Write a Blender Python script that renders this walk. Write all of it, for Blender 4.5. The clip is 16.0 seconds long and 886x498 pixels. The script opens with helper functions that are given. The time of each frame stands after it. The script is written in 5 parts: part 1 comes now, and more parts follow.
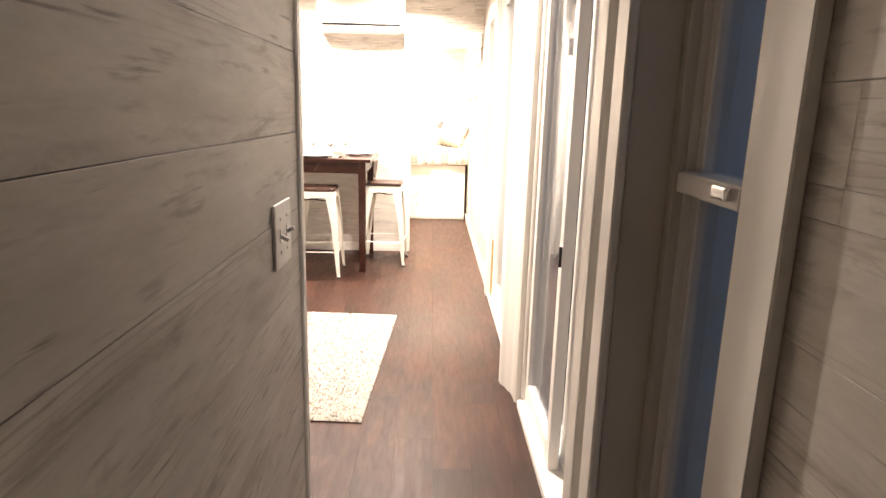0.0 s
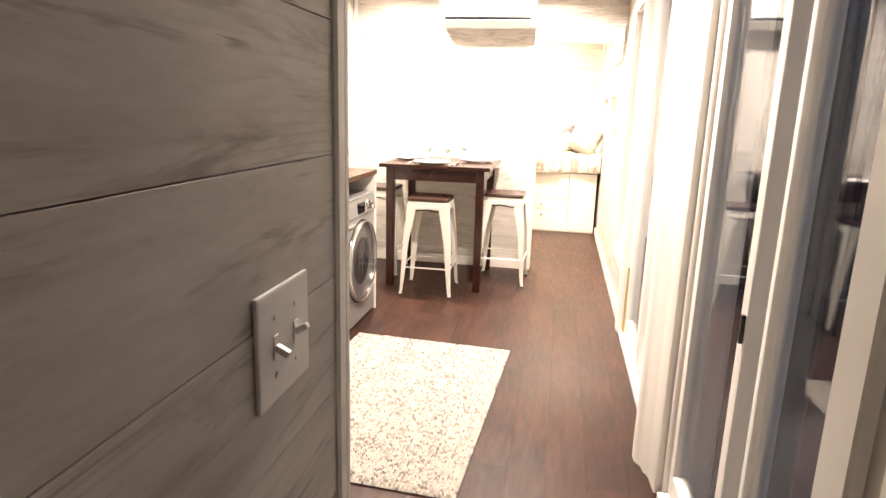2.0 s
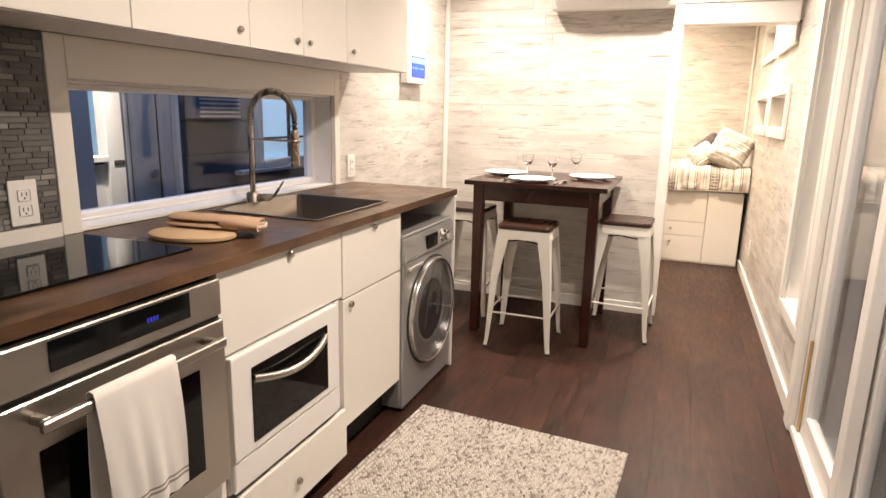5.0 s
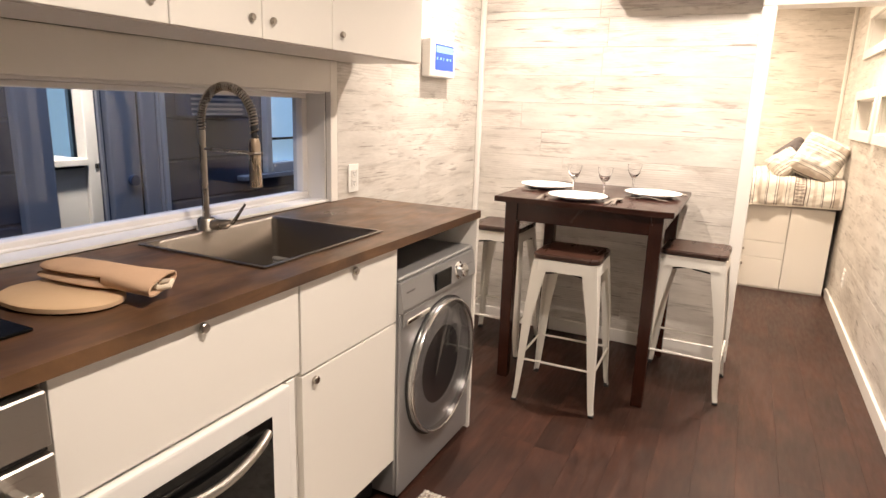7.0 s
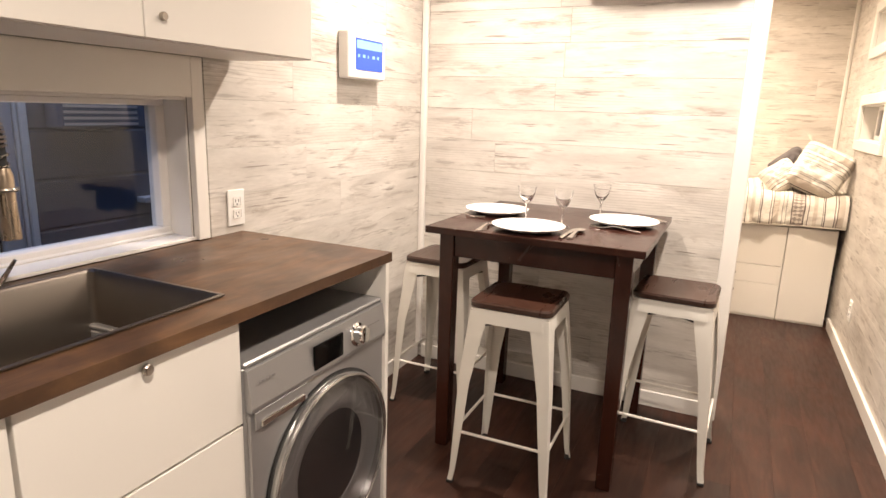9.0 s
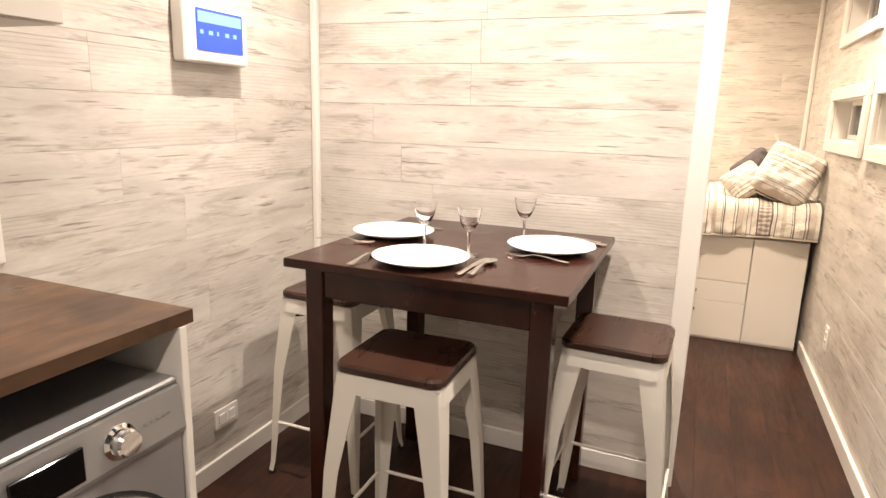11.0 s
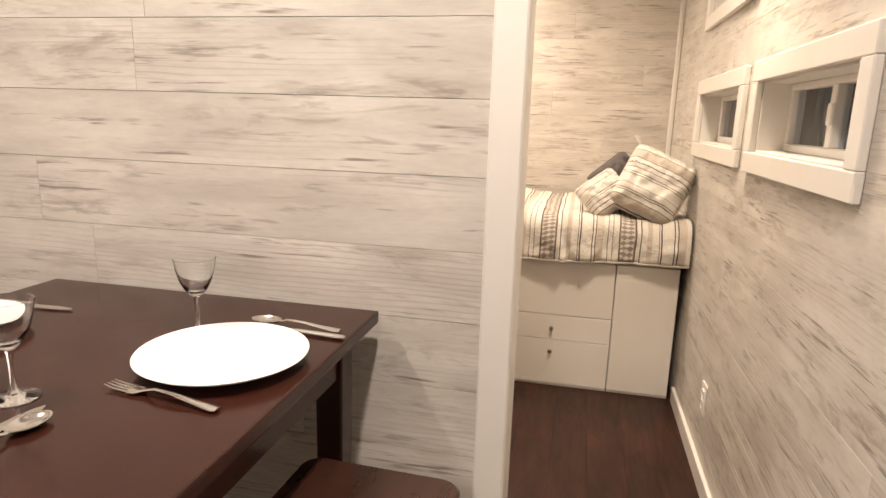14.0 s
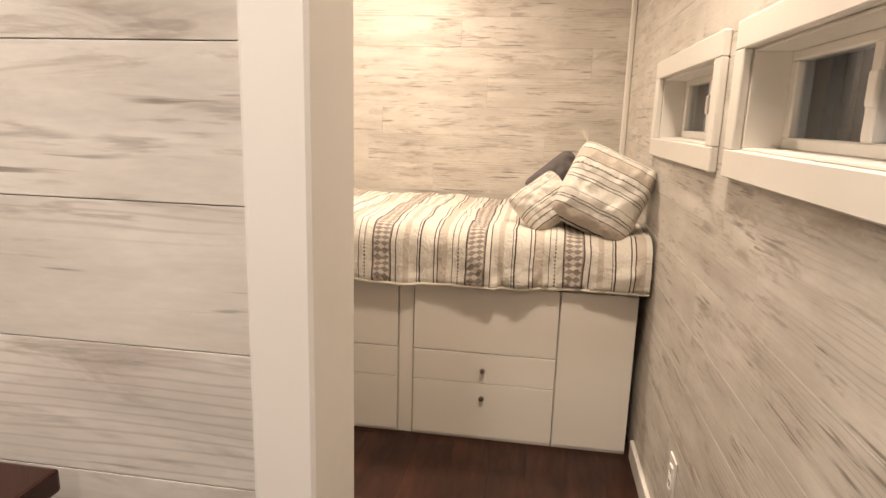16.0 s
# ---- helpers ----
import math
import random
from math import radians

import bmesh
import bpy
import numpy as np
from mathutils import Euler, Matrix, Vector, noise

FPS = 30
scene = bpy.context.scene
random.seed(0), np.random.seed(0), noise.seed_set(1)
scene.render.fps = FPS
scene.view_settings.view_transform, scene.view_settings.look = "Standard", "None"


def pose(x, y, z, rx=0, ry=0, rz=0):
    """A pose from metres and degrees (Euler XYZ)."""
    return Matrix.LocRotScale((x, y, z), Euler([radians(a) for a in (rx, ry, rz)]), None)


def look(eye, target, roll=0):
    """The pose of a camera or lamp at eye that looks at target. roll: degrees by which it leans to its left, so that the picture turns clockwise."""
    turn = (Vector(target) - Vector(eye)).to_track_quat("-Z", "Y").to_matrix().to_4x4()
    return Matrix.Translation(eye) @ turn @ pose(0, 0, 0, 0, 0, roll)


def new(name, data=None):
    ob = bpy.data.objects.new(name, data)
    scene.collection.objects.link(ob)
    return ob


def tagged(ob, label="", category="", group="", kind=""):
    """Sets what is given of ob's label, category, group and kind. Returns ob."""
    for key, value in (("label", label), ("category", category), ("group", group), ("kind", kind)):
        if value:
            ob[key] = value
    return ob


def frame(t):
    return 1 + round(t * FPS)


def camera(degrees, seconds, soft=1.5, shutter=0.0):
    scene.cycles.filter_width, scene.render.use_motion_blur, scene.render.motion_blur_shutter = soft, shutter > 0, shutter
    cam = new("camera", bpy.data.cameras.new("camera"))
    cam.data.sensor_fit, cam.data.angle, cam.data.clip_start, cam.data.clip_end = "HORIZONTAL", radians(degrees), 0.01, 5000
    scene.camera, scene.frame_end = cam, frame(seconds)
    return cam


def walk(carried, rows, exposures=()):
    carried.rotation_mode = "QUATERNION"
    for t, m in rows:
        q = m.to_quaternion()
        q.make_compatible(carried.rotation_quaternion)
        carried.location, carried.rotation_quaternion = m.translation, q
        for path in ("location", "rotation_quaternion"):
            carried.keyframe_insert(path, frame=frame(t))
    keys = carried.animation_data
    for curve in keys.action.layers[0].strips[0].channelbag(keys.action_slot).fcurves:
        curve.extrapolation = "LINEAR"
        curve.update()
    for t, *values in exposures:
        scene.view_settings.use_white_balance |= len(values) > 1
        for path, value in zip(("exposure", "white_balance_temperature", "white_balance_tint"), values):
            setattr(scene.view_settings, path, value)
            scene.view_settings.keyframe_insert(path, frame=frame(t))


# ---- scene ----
cam = camera(71.5, 16.0)
PATH = [
    (0, (-0.214, 0.037, 1.297), (-0.17, 1.987, 0.854), 1.5),
    (0.5, (-0.207, 0.161, 1.299), (-0.383, 2.102, 0.852), 1.7),
    (1, (-0.208, 0.288, 1.29), (-0.513, 2.213, 0.843), 1.7),
    (1.5, (-0.211, 0.436, 1.302), (-0.554, 2.354, 0.854), 1.7),
    (2, (-0.217, 0.579, 1.304), (-0.569, 2.496, 0.855), 1.7),
    (2.5, (-0.23, 0.77, 1.297), (-0.611, 2.681, 0.849), 1.7),
    (3, (-0.226, 0.943, 1.302), (-0.684, 2.837, 0.855), 1.6),
    (3.5, (-0.251, 1.085, 1.279), (-0.769, 2.965, 0.836), 1.6),
    (4, (-0.281, 1.24, 1.271), (-0.859, 3.104, 0.833), 1.7),
    (4.5, (-0.307, 1.368, 1.277), (-0.945, 3.213, 0.842), 1.6),
    (4.7, (-0.314, 1.419, 1.275), (-0.977, 3.256, 0.841), 1.5),
    (6.8, (-0.436, 2.085, 1.295), (-1.28, 3.841, 0.839), 2.1),
    (7, (-0.448, 2.141, 1.305), (-1.293, 3.896, 0.849), 2.0),
    (7.5, (-0.475, 2.29, 1.309), (-1.315, 4.047, 0.855), 2.0),
    (8, (-0.478, 2.456, 1.307), (-1.316, 4.214, 0.853), 1.9),
    (8.5, (-0.462, 2.647, 1.326), (-1.3, 4.406, 0.873), 1.9),
    (8.7, (-0.457, 2.704, 1.329), (-1.292, 4.465, 0.881), 1.9),
    (10.8, (-0.452, 3.362, 1.305), (-1.2, 5.165, 0.873), 1.7),
    (11, (-0.439, 3.433, 1.308), (-1.177, 5.241, 0.876), 1.7),
    (11.5, (-0.405, 3.607, 1.32), (-1.12, 5.425, 0.891), 1.8),
    (12, (-0.392, 3.769, 1.302), (-1.065, 5.603, 0.871), 1.8),
    (12.5, (-0.384, 3.956, 1.307), (-0.962, 5.823, 0.882), 1.8),
    (13, (-0.365, 4.12, 1.31), (-0.834, 6.018, 0.888), 1.7),
    (13.5, (-0.34, 4.29, 1.297), (-0.76, 6.199, 0.874), 1.8),
    (14, (-0.294, 4.436, 1.301), (-0.712, 6.347, 0.882), 1.8),
    (14.5, (-0.266, 4.597, 1.292), (-0.678, 6.509, 0.873), 1.8),
    (15, (-0.251, 4.75, 1.286), (-0.65, 6.664, 0.866), 1.9),
    (15.5, (-0.231, 4.917, 1.28), (-0.575, 6.843, 0.864), 1.6),
    (16, (-0.204, 5.087, 1.274), (-0.498, 7.021, 0.858), 1.7),
]
walk(cam, [(t, look(eye, target, roll)) for t, eye, target, roll in PATH],
     exposures=[(0, 1.68), (1.5, 1.52), (2.5, 1.1), (3.5, 0.45), (4.7, 0.2), (8.5, 0.1), (11, -0.1), (12.5, -0.3), (13.5, -0.58), (16, -0.86)])

# ---- plan, metres ----
WALL_W, WALL_E, WALL_S, WALL_N = -1.925, 0.222, -1.0, 8.40
PART_Y, CEIL = 5.63, 2.36
NEAR_X, NEAR_END = -0.482, 1.34
PITCH, ROW0 = 0.1505, -0.0180

# ---- world and lights ----
world = bpy.data.worlds.new("world")
scene.world = world
world.use_nodes = True
world.node_tree.nodes["Background"].inputs[0].default_value = (0.33, 0.43, 0.64, 1)
world.node_tree.nodes["Background"].inputs[1].default_value = 0.32

WARM, WARMER = (1.0, 0.85, 0.735), (1.0, 0.80, 0.62)


def area_light(name, x, y, z, watts, size, colour=WARM, spread=165):
    d = bpy.data.lights.new(name, "AREA")
    d.shape, d.size, d.energy, d.color, d.spread = "DISK", size, watts, colour, radians(spread)
    ob = new(name, d)
    ob.matrix_world = look((x, y, z), (x, y + 0.0001, z - 1))
    return ob


LAMPS = [("dining", -1.45, 4.98, 24, WARM, 142), ("dining", -0.43, 4.98, 28, WARM, 142), ("kitchen", -0.40, 2.95, 37, WARM, 160),
         ("bed", -0.10, 6.45, 37, WARMER, 150), ("bed", -1.00, 7.72, 50, WARMER, 165)]
for lamp_name, lx, ly, watts, tone, spread in LAMPS:
    area_light("downlight_lamp", lx, ly, CEIL - 0.022, watts, 0.20 if lamp_name == "bed" else 0.09, tone, spread)


# added unseen area lamp, for dusk sky over the narrow yard outside the kitchen window
sky_light = bpy.data.lights.new("yard_sky_light", "AREA")
sky_light.shape, sky_light.size, sky_light.size_y, sky_light.energy, sky_light.color = "RECTANGLE", 0.8, 5.0, 60, (0.50, 0.62, 1.0)
new("yard_sky_light", sky_light).matrix_world = pose(-2.66, 3.9, 3.1)


# unseen lamp added behind the doorway across the yard to brighten its cabinet fronts
room_fill = bpy.data.lights.new("neighbour_room_fill", "AREA")
room_fill.shape, room_fill.size, room_fill.energy, room_fill.color, room_fill.spread = "DISK", 0.08, 5, WARM, radians(54)
new("neighbour_room_fill", room_fill).matrix_world = look((-3.29, 4.02, 1.98), (-3.52, 4.14, 1.0))


# ---- materials ----
def mat(name, colour=(0.8, 0.8, 0.8), rough=0.5, metal=0.0, spec=0.5):
    m = bpy.data.materials.new(name)
    m.use_nodes = True
    b = m.node_tree.nodes["Principled BSDF"]
    b.inputs["Base Color"].default_value = (*colour, 1)
    b.inputs["Roughness"].default_value = rough
    b.inputs["Metallic"].default_value = metal
    b.inputs["Specular IOR Level"].default_value = spec
    return m


class Net:
    """Small node-building helper for one material."""

    def __init__(self, m):
        self.m, self.t = m, m.node_tree
        self.b = self.t.nodes["Principled BSDF"]

    def node(self, kind, **settings):
        n = self.t.nodes.new(kind)
        for k, v in settings.items():
            n.inputs[k].default_value = v
        return n

    def link(self, a, b):
        self.t.links.new(a, b)

    def coords(self, scale=(1, 1, 1), shift=False):
        tc = self.node("ShaderNodeTexCoord")
        mp = self.node("ShaderNodeMapping")
        mp.inputs["Scale"].default_value = scale
        if shift:
            info = self.node("ShaderNodeObjectInfo")
            vm = self.node("ShaderNodeVectorMath")
            vm.operation = "MULTIPLY"
            vm.inputs[1].default_value = (37.0, 11.0, 23.0)
            self.link(info.outputs["Random"], vm.inputs[0])
            add = self.node("ShaderNodeVectorMath")
            self.link(tc.outputs["Object"], add.inputs[0])
            self.link(vm.outputs[0], add.inputs[1])
            self.link(add.outputs[0], mp.inputs["Vector"])
        else:
            self.link(tc.outputs["Object"], mp.inputs["Vector"])
        return mp.outputs[0]

    def noise(self, vec, scale, detail=4, rough=0.55, distort=0.0):
        n = self.node("ShaderNodeTexNoise", Scale=scale, Detail=detail, Roughness=rough, Distortion=distort)
        self.link(vec, n.inputs["Vector"])
        return n.outputs["Fac"]

    def ramp(self, fac, stops, constant=False):
        r = self.node("ShaderNodeValToRGB")
        e = r.color_ramp.elements
        while len(e) < len(stops):
            e.new(0.5)
        for el, (p, c) in zip(e, stops):
            el.position = p
            el.color = (*c, 1) if isinstance(c, tuple) else (c, c, c, 1)
        if constant:
            r.color_ramp.interpolation = "CONSTANT"
        self.link(fac, r.inputs["Fac"])
        return r.outputs["Color"]

    def mix(self, fac, a, b, mode="MIX"):
        n = self.node("ShaderNodeMix")
        n.data_type, n.blend_type = "RGBA", mode
        for value, sock in ((fac, n.inputs[0]), (a, n.inputs[6]), (b, n.inputs[7])):
            if isinstance(value, (int, float)):
                sock.default_value = value
            elif isinstance(value, tuple):
                sock.default_value = (*value, 1)
            else:
                self.link(value, sock)
        return n.outputs[2]

    def math(self, op, a, b=0.0, c=0.0):
        n = self.node("ShaderNodeMath")
        n.operation = op
        for i, value in enumerate((a, b, c)):
            if isinstance(value, (int, float)):
                n.inputs[i].default_value = value
            else:
                self.link(value, n.inputs[i])
        return n.outputs[0]

    def bump(self, height, strength=0.2, dist=0.01):
        n = self.node("ShaderNodeBump", Strength=strength, Distance=dist)
        self.link(height, n.inputs["Height"])
        self.link(n.outputs[0], self.b.inputs["Normal"])

    def colour(self, c):
        self.link(c, self.b.inputs["Base Color"])

    def rough(self, r):
        self.link(r, self.b.inputs["Roughness"])


def plank_material():
    """Whitewashed laminate boards: pale cream with grey-brown saw marks, streaks and knots."""
    m = mat("whitewashed_plank", (0.7, 0.66, 0.6), 0.45, 0, 0.35)
    n = Net(m)
    v = n.coords((1, 1, 1), True)
    sx = n.node("ShaderNodeMapping")
    sx.inputs["Scale"].default_value = (1.5, 1.5, 8.0)
    n.link(v, sx.inputs["Vector"])
    sv = sx.outputs[0]
    tone = n.ramp(n.noise(sv, 2.2, 3), [(0.3, (0.63, 0.585, 0.525)), (0.7, (0.77, 0.73, 0.67))])
    cloud = n.noise(v, 3.4, 2)
    # long soft streaks
    st = n.ramp(n.noise(sv, 3.4, 6, 0.66, 0.8), [(0.49, 0.0), (0.68, 1.0)])
    st_mask = n.ramp(n.noise(sv, 1.2, 3), [(0.46, 0.0), (0.60, 1.0)])
    f1 = n.math("MULTIPLY", n.math("MULTIPLY", st, st_mask), 0.8)
    c = n.mix(f1, tone, (0.33, 0.275, 0.225))
    # fine dark saw cuts in patches
    fx = n.node("ShaderNodeMapping")
    fx.inputs["Scale"].default_value = (1.0, 1.0, 20.0)
    n.link(v, fx.inputs["Vector"])
    cuts = n.ramp(n.noise(fx.outputs[0], 4.6, 3, 0.55, 0.3), [(0.58, 0.0), (0.66, 1.0)])
    patch = n.ramp(n.noise(sv, 1.9, 3, 0.6), [(0.52, 0.0), (0.60, 1.0)])
    f2 = n.math("MULTIPLY", n.math("MULTIPLY", cuts, patch), 0.72)
    c = n.mix(f2, c, (0.17, 0.135, 0.11))
    # soft grey wash along the board and rough cross-sawn blocks
    wash = n.ramp(n.noise(sv, 1.5, 4, 0.6, 0.5), [(0.46, 0.0), (0.68, 1.0)])
    c = n.mix(n.math("MULTIPLY", wash, 0.26), c, (0.36, 0.33, 0.30))
    bx = n.node("ShaderNodeMapping")
    bx.inputs["Scale"].default_value = (2.2, 2.2, 24.0)
    n.link(v, bx.inputs["Vector"])
    saw = n.ramp(n.noise(bx.outputs[0], 4.2, 3, 0.6, 0.15), [(0.50, 0.0), (0.62, 1.0)])
    block = n.ramp(n.noise(sv, 3.1, 2, 0.5), [(0.56, 0.0), (0.62, 1.0)])
    c = n.mix(n.math("MULTIPLY", n.math("MULTIPLY", saw, block), 0.45), c, (0.25, 0.21, 0.18))
    # cathedral grain: wavering thin lines in broad patches
    wv = n.node("ShaderNodeTexWave", Scale=9.0, Distortion=7.0, Detail=2.0)
    wv.inputs["Detail Scale"].default_value = 0.6
    wv.bands_direction = "Z"
    gx = n.node("ShaderNodeMapping")
    gx.inputs["Scale"].default_value = (0.5, 0.5, 3.0)
    n.link(v, gx.inputs["Vector"])
    n.link(gx.outputs[0], wv.inputs["Vector"])
    lines = n.ramp(wv.outputs["Fac"], [(0.0, 1.0), (0.22, 0.0)])
    lmask = n.ramp(n.noise(sv, 0.8, 2), [(0.5, 0.0), (0.62, 1.0)])
    c = n.mix(n.math("MULTIPLY", n.math("MULTIPLY", lines, lmask), 0.30), c, (0.26, 0.215, 0.175))
    # knots
    kx = n.node("ShaderNodeMapping")
    kx.inputs["Scale"].default_value = (1.0, 1.0, 1.9)
    n.link(v, kx.inputs["Vector"])
    vor = n.node("ShaderNodeTexVoronoi", Scale=1.6)
    n.link(kx.outputs[0], vor.inputs["Vector"])
    wob = n.math("ADD", vor.outputs["Distance"], n.math("MULTIPLY", n.noise(v, 22.0, 2), 0.10))
    knot = n.ramp(wob, [(0.055, 0.7), (0.105, 0.0)])
    c = n.mix(knot, c, (0.24, 0.20, 0.165))
    grain = n.noise(sv, 22.0, 5, 0.6)
    c = n.mix(0.22, c, n.ramp(grain, [(0.3, 0.45), (0.7, 0.85)]), "MULTIPLY")
    c = n.mix(0.25, c, n.ramp(cloud, [(0.35, 0.62), (0.65, 1.0)]), "MULTIPLY")
    n.colour(c)
    n.bump(n.math("ADD", n.math("MULTIPLY", grain, 0.5), n.math("MULTIPLY", f2, -0.8)), 0.12, 0.002)
    return m


def floor_material():
    m = mat("dark_floor_board", (0.06, 0.03, 0.02), 0.38, 0, 0.25)
    n = Net(m)
    v = n.coords((1.0, 1.0, 6.0), True)
    g = n.noise(v, 3.5, 6, 0.6, 0.9)
    blot = n.noise(n.coords((1, 1, 1), True), 3.0, 3)
    c = n.ramp(g, [(0.28, (0.027, 0.0118, 0.0080)), (0.52, (0.040, 0.0178, 0.0118)), (0.75, (0.060, 0.0275, 0.0175))])
    c = n.mix(0.8, c, n.ramp(blot, [(0.34, (0.58, 0.60, 0.62)), (0.68, (1.35, 1.12, 1.02))]), "MULTIPLY")
    info = n.node("ShaderNodeObjectInfo")
    c = n.mix(0.4, c, n.ramp(info.outputs["Random"], [(0, 0.80), (1, 1.10)]), "MULTIPLY")
    n.colour(c)
    n.rough(n.ramp(n.noise(v, 9.0, 3), [(0.3, 0.34), (0.7, 0.50)]))
    n.bump(g, 0.10, 0.002)
    return m


def painted(name, colour, rough, scale=30.0, amount=0.06, bump=0.03):
    m = mat(name, colour, rough)
    n = Net(m)
    v = n.coords()
    a = n.noise(v, scale, 4)
    b = n.noise(v, 2.5, 2)
    lo = tuple(q * (1 - amount * 2) for q in colour)
    c = n.mix(n.math("MULTIPLY", b, 1.0), lo, colour)
    n.colour(c)
    n.rough(n.ramp(a, [(0.3, max(0.05, rough - 0.07)), (0.7, rough + 0.07)]))
    if bump:
        n.bump(a, bump, 0.002)
    return m


def wood_material(name, dark, mid, light, rough, axis_scale, coat=0.0):
    m = mat(name, mid, rough)
    n = Net(m)
    v = n.coords(axis_scale)
    g = n.noise(v, 3.0, 7, 0.62, 0.9)
    big = n.noise(v, 0.9, 2)
    c = n.ramp(g, [(0.30, dark), (0.52, mid), (0.74, light)])
    c = n.mix(0.5, c, n.ramp(big, [(0.35, 0.6), (0.65, 1.1)]), "MULTIPLY")
    n.colour(c)
    n.rough(n.ramp(g, [(0.3, rough - 0.05), (0.7, rough + 0.08)]))
    n.bump(g, 0.08, 0.002)
    m.node_tree.nodes["Principled BSDF"].inputs["Coat Weight"].default_value = coat
    return m


def worktop_material():
    """Oiled walnut: dark staves with worn, orange-brown blotches."""
    m = mat("walnut_worktop", (0.1, 0.05, 0.03), 0.34)
    n = Net(m)
    v = n.coords((7, 1, 5))
    g = n.noise(v, 3.0, 7, 0.62, 0.9)
    w = n.coords((1.6, 1, 1))
    blot = n.ramp(n.noise(w, 3.2, 5, 0.62, 0.5), [(0.42, 0.0), (0.66, 1.0)])
    c = n.ramp(g, [(0.28, (0.036, 0.018, 0.010)), (0.52, (0.072, 0.037, 0.019)), (0.76, (0.125, 0.068, 0.034))])
    c = n.mix(n.math("MULTIPLY", blot, 0.7), c, n.ramp(g, [(0.3, (0.105, 0.050, 0.022)), (0.7, (0.25, 0.130, 0.058))]))
    dark = n.ramp(n.noise(w, 6.5, 4, 0.6, 0.4), [(0.30, 0.55), (0.55, 1.0)])
    c = n.mix(0.7, c, dark, "MULTIPLY")
    n.colour(c)
    n.rough(n.ramp(n.noise(w, 5.0, 4), [(0.3, 0.27), (0.7, 0.46)]))
    n.bump(g, 0.08, 0.002)
    return m


def brushed(name, colour, rough, scale=(1, 1, 60)):
    m = mat(name, colour, rough, 1.0)
    n = Net(m)
    v = n.coords(scale)
    g = n.noise(v, 12.0, 4)
    n.rough(n.ramp(g, [(0.3, rough - 0.06), (0.7, rough + 0.1)]))
    n.colour(n.mix(g, tuple(q * 0.93 for q in colour), colour))
    return m


def glass_material(name, tint=(1, 1, 1), ior=1.5, rough=0.0):
    """Clear pane: what passes straight through, with the surface's own gloss over it."""
    m = bpy.data.materials.new(name)
    m.use_nodes = True
    t = m.node_tree
    t.nodes.remove(t.nodes["Principled BSDF"])
    tr, gl = t.nodes.new("ShaderNodeBsdfTransparent"), t.nodes.new("ShaderNodeBsdfGlossy")
    lw, mx = t.nodes.new("ShaderNodeLayerWeight"), t.nodes.new("ShaderNodeMixShader")
    pw, ml = t.nodes.new("ShaderNodeMath"), t.nodes.new("ShaderNodeMath")
    pw.operation, ml.operation = "POWER", "MULTIPLY_ADD"
    base = ((ior - 1) / (ior + 1)) ** 2
    lw.inputs["Blend"].default_value = 0.5
    pw.inputs[1].default_value = 5.0
    ml.inputs[1].default_value, ml.inputs[2].default_value = 1 - base, base
    t.links.new(lw.outputs["Facing"], pw.inputs[0])
    t.links.new(pw.outputs[0], ml.inputs[0])
    tr.inputs[0].default_value = (*tint, 1)
    gl.inputs["Roughness"].default_value = rough
    t.links.new(ml.outputs[0], mx.inputs[0])
    t.links.new(tr.outputs[0], mx.inputs[1])
    t.links.new(gl.outputs[0], mx.inputs[2])
    t.links.new(mx.outputs[0], t.nodes["Material Output"].inputs["Surface"])
    return m


def clear_glass(name):
    """Solid clear glass that bends what is behind it."""
    m = bpy.data.materials.new(name)
    m.use_nodes = True
    t = m.node_tree
    t.nodes.remove(t.nodes["Principled BSDF"])
    g = t.nodes.new("ShaderNodeBsdfGlass")
    g.inputs["IOR"].default_value = 1.45
    g.inputs["Roughness"].default_value = 0.0
    t.links.new(g.outputs[0], t.nodes["Material Output"].inputs["Surface"])
    return m


def glow(name, colour, strength):
    m = mat(name, colour, 0.6)
    b = m.node_tree.nodes["Principled BSDF"]
    b.inputs["Emission Color"].default_value = (*colour, 1)
    b.inputs["Emission Strength"].default_value = strength
    return m


PLANK = plank_material()
FLOORB = floor_material()
TRIM = painted("white_trim_paint", (0.80, 0.77, 0.72), 0.38, 40, 0.04, 0.02)
CEILM = painted("ceiling_white", (0.80, 0.78, 0.74), 0.7, 60, 0.04, 0.05)
CORE = painted("wall_core", (0.20, 0.17, 0.14), 0.8, 20, 0.1, 0.0)
CABW = painted("cabinet_white_foil", (0.80, 0.765, 0.70), 0.42, 50, 0.02, 0.015)
CABIN = painted("cabinet_shadow_board", (0.42, 0.27, 0.17), 0.6, 30, 0.06, 0.02)
KICK = mat("black_kickboard", (0.02, 0.018, 0.016), 0.6)
STEEL = brushed("brushed_steel", (0.46, 0.43, 0.39), 0.33, (1.5, 1.5, 260))
STEELV = brushed("brushed_nickel", (0.44, 0.40, 0.35), 0.27, (4, 4, 1))
SINKM = mat("sink_steel", (0.27, 0.24, 0.21), 0.33, 1.0)
CHROME = mat("chrome", (0.80, 0.79, 0.77), 0.10, 1.0)
SILVER = painted("silver_grey_enamel", (0.37, 0.365, 0.36), 0.36, 3, 0.02, 0.0)
SILVER.node_tree.nodes["Principled BSDF"].inputs["Metallic"].default_value = 0.55
BLACKG = mat("black_glass", (0.004, 0.004, 0.004), 0.06, 0, 0.20)
FRIDGEM = painted("dark_fridge_enamel", (0.013, 0.013, 0.014), 0.36, 60, 0.1, 0.01)
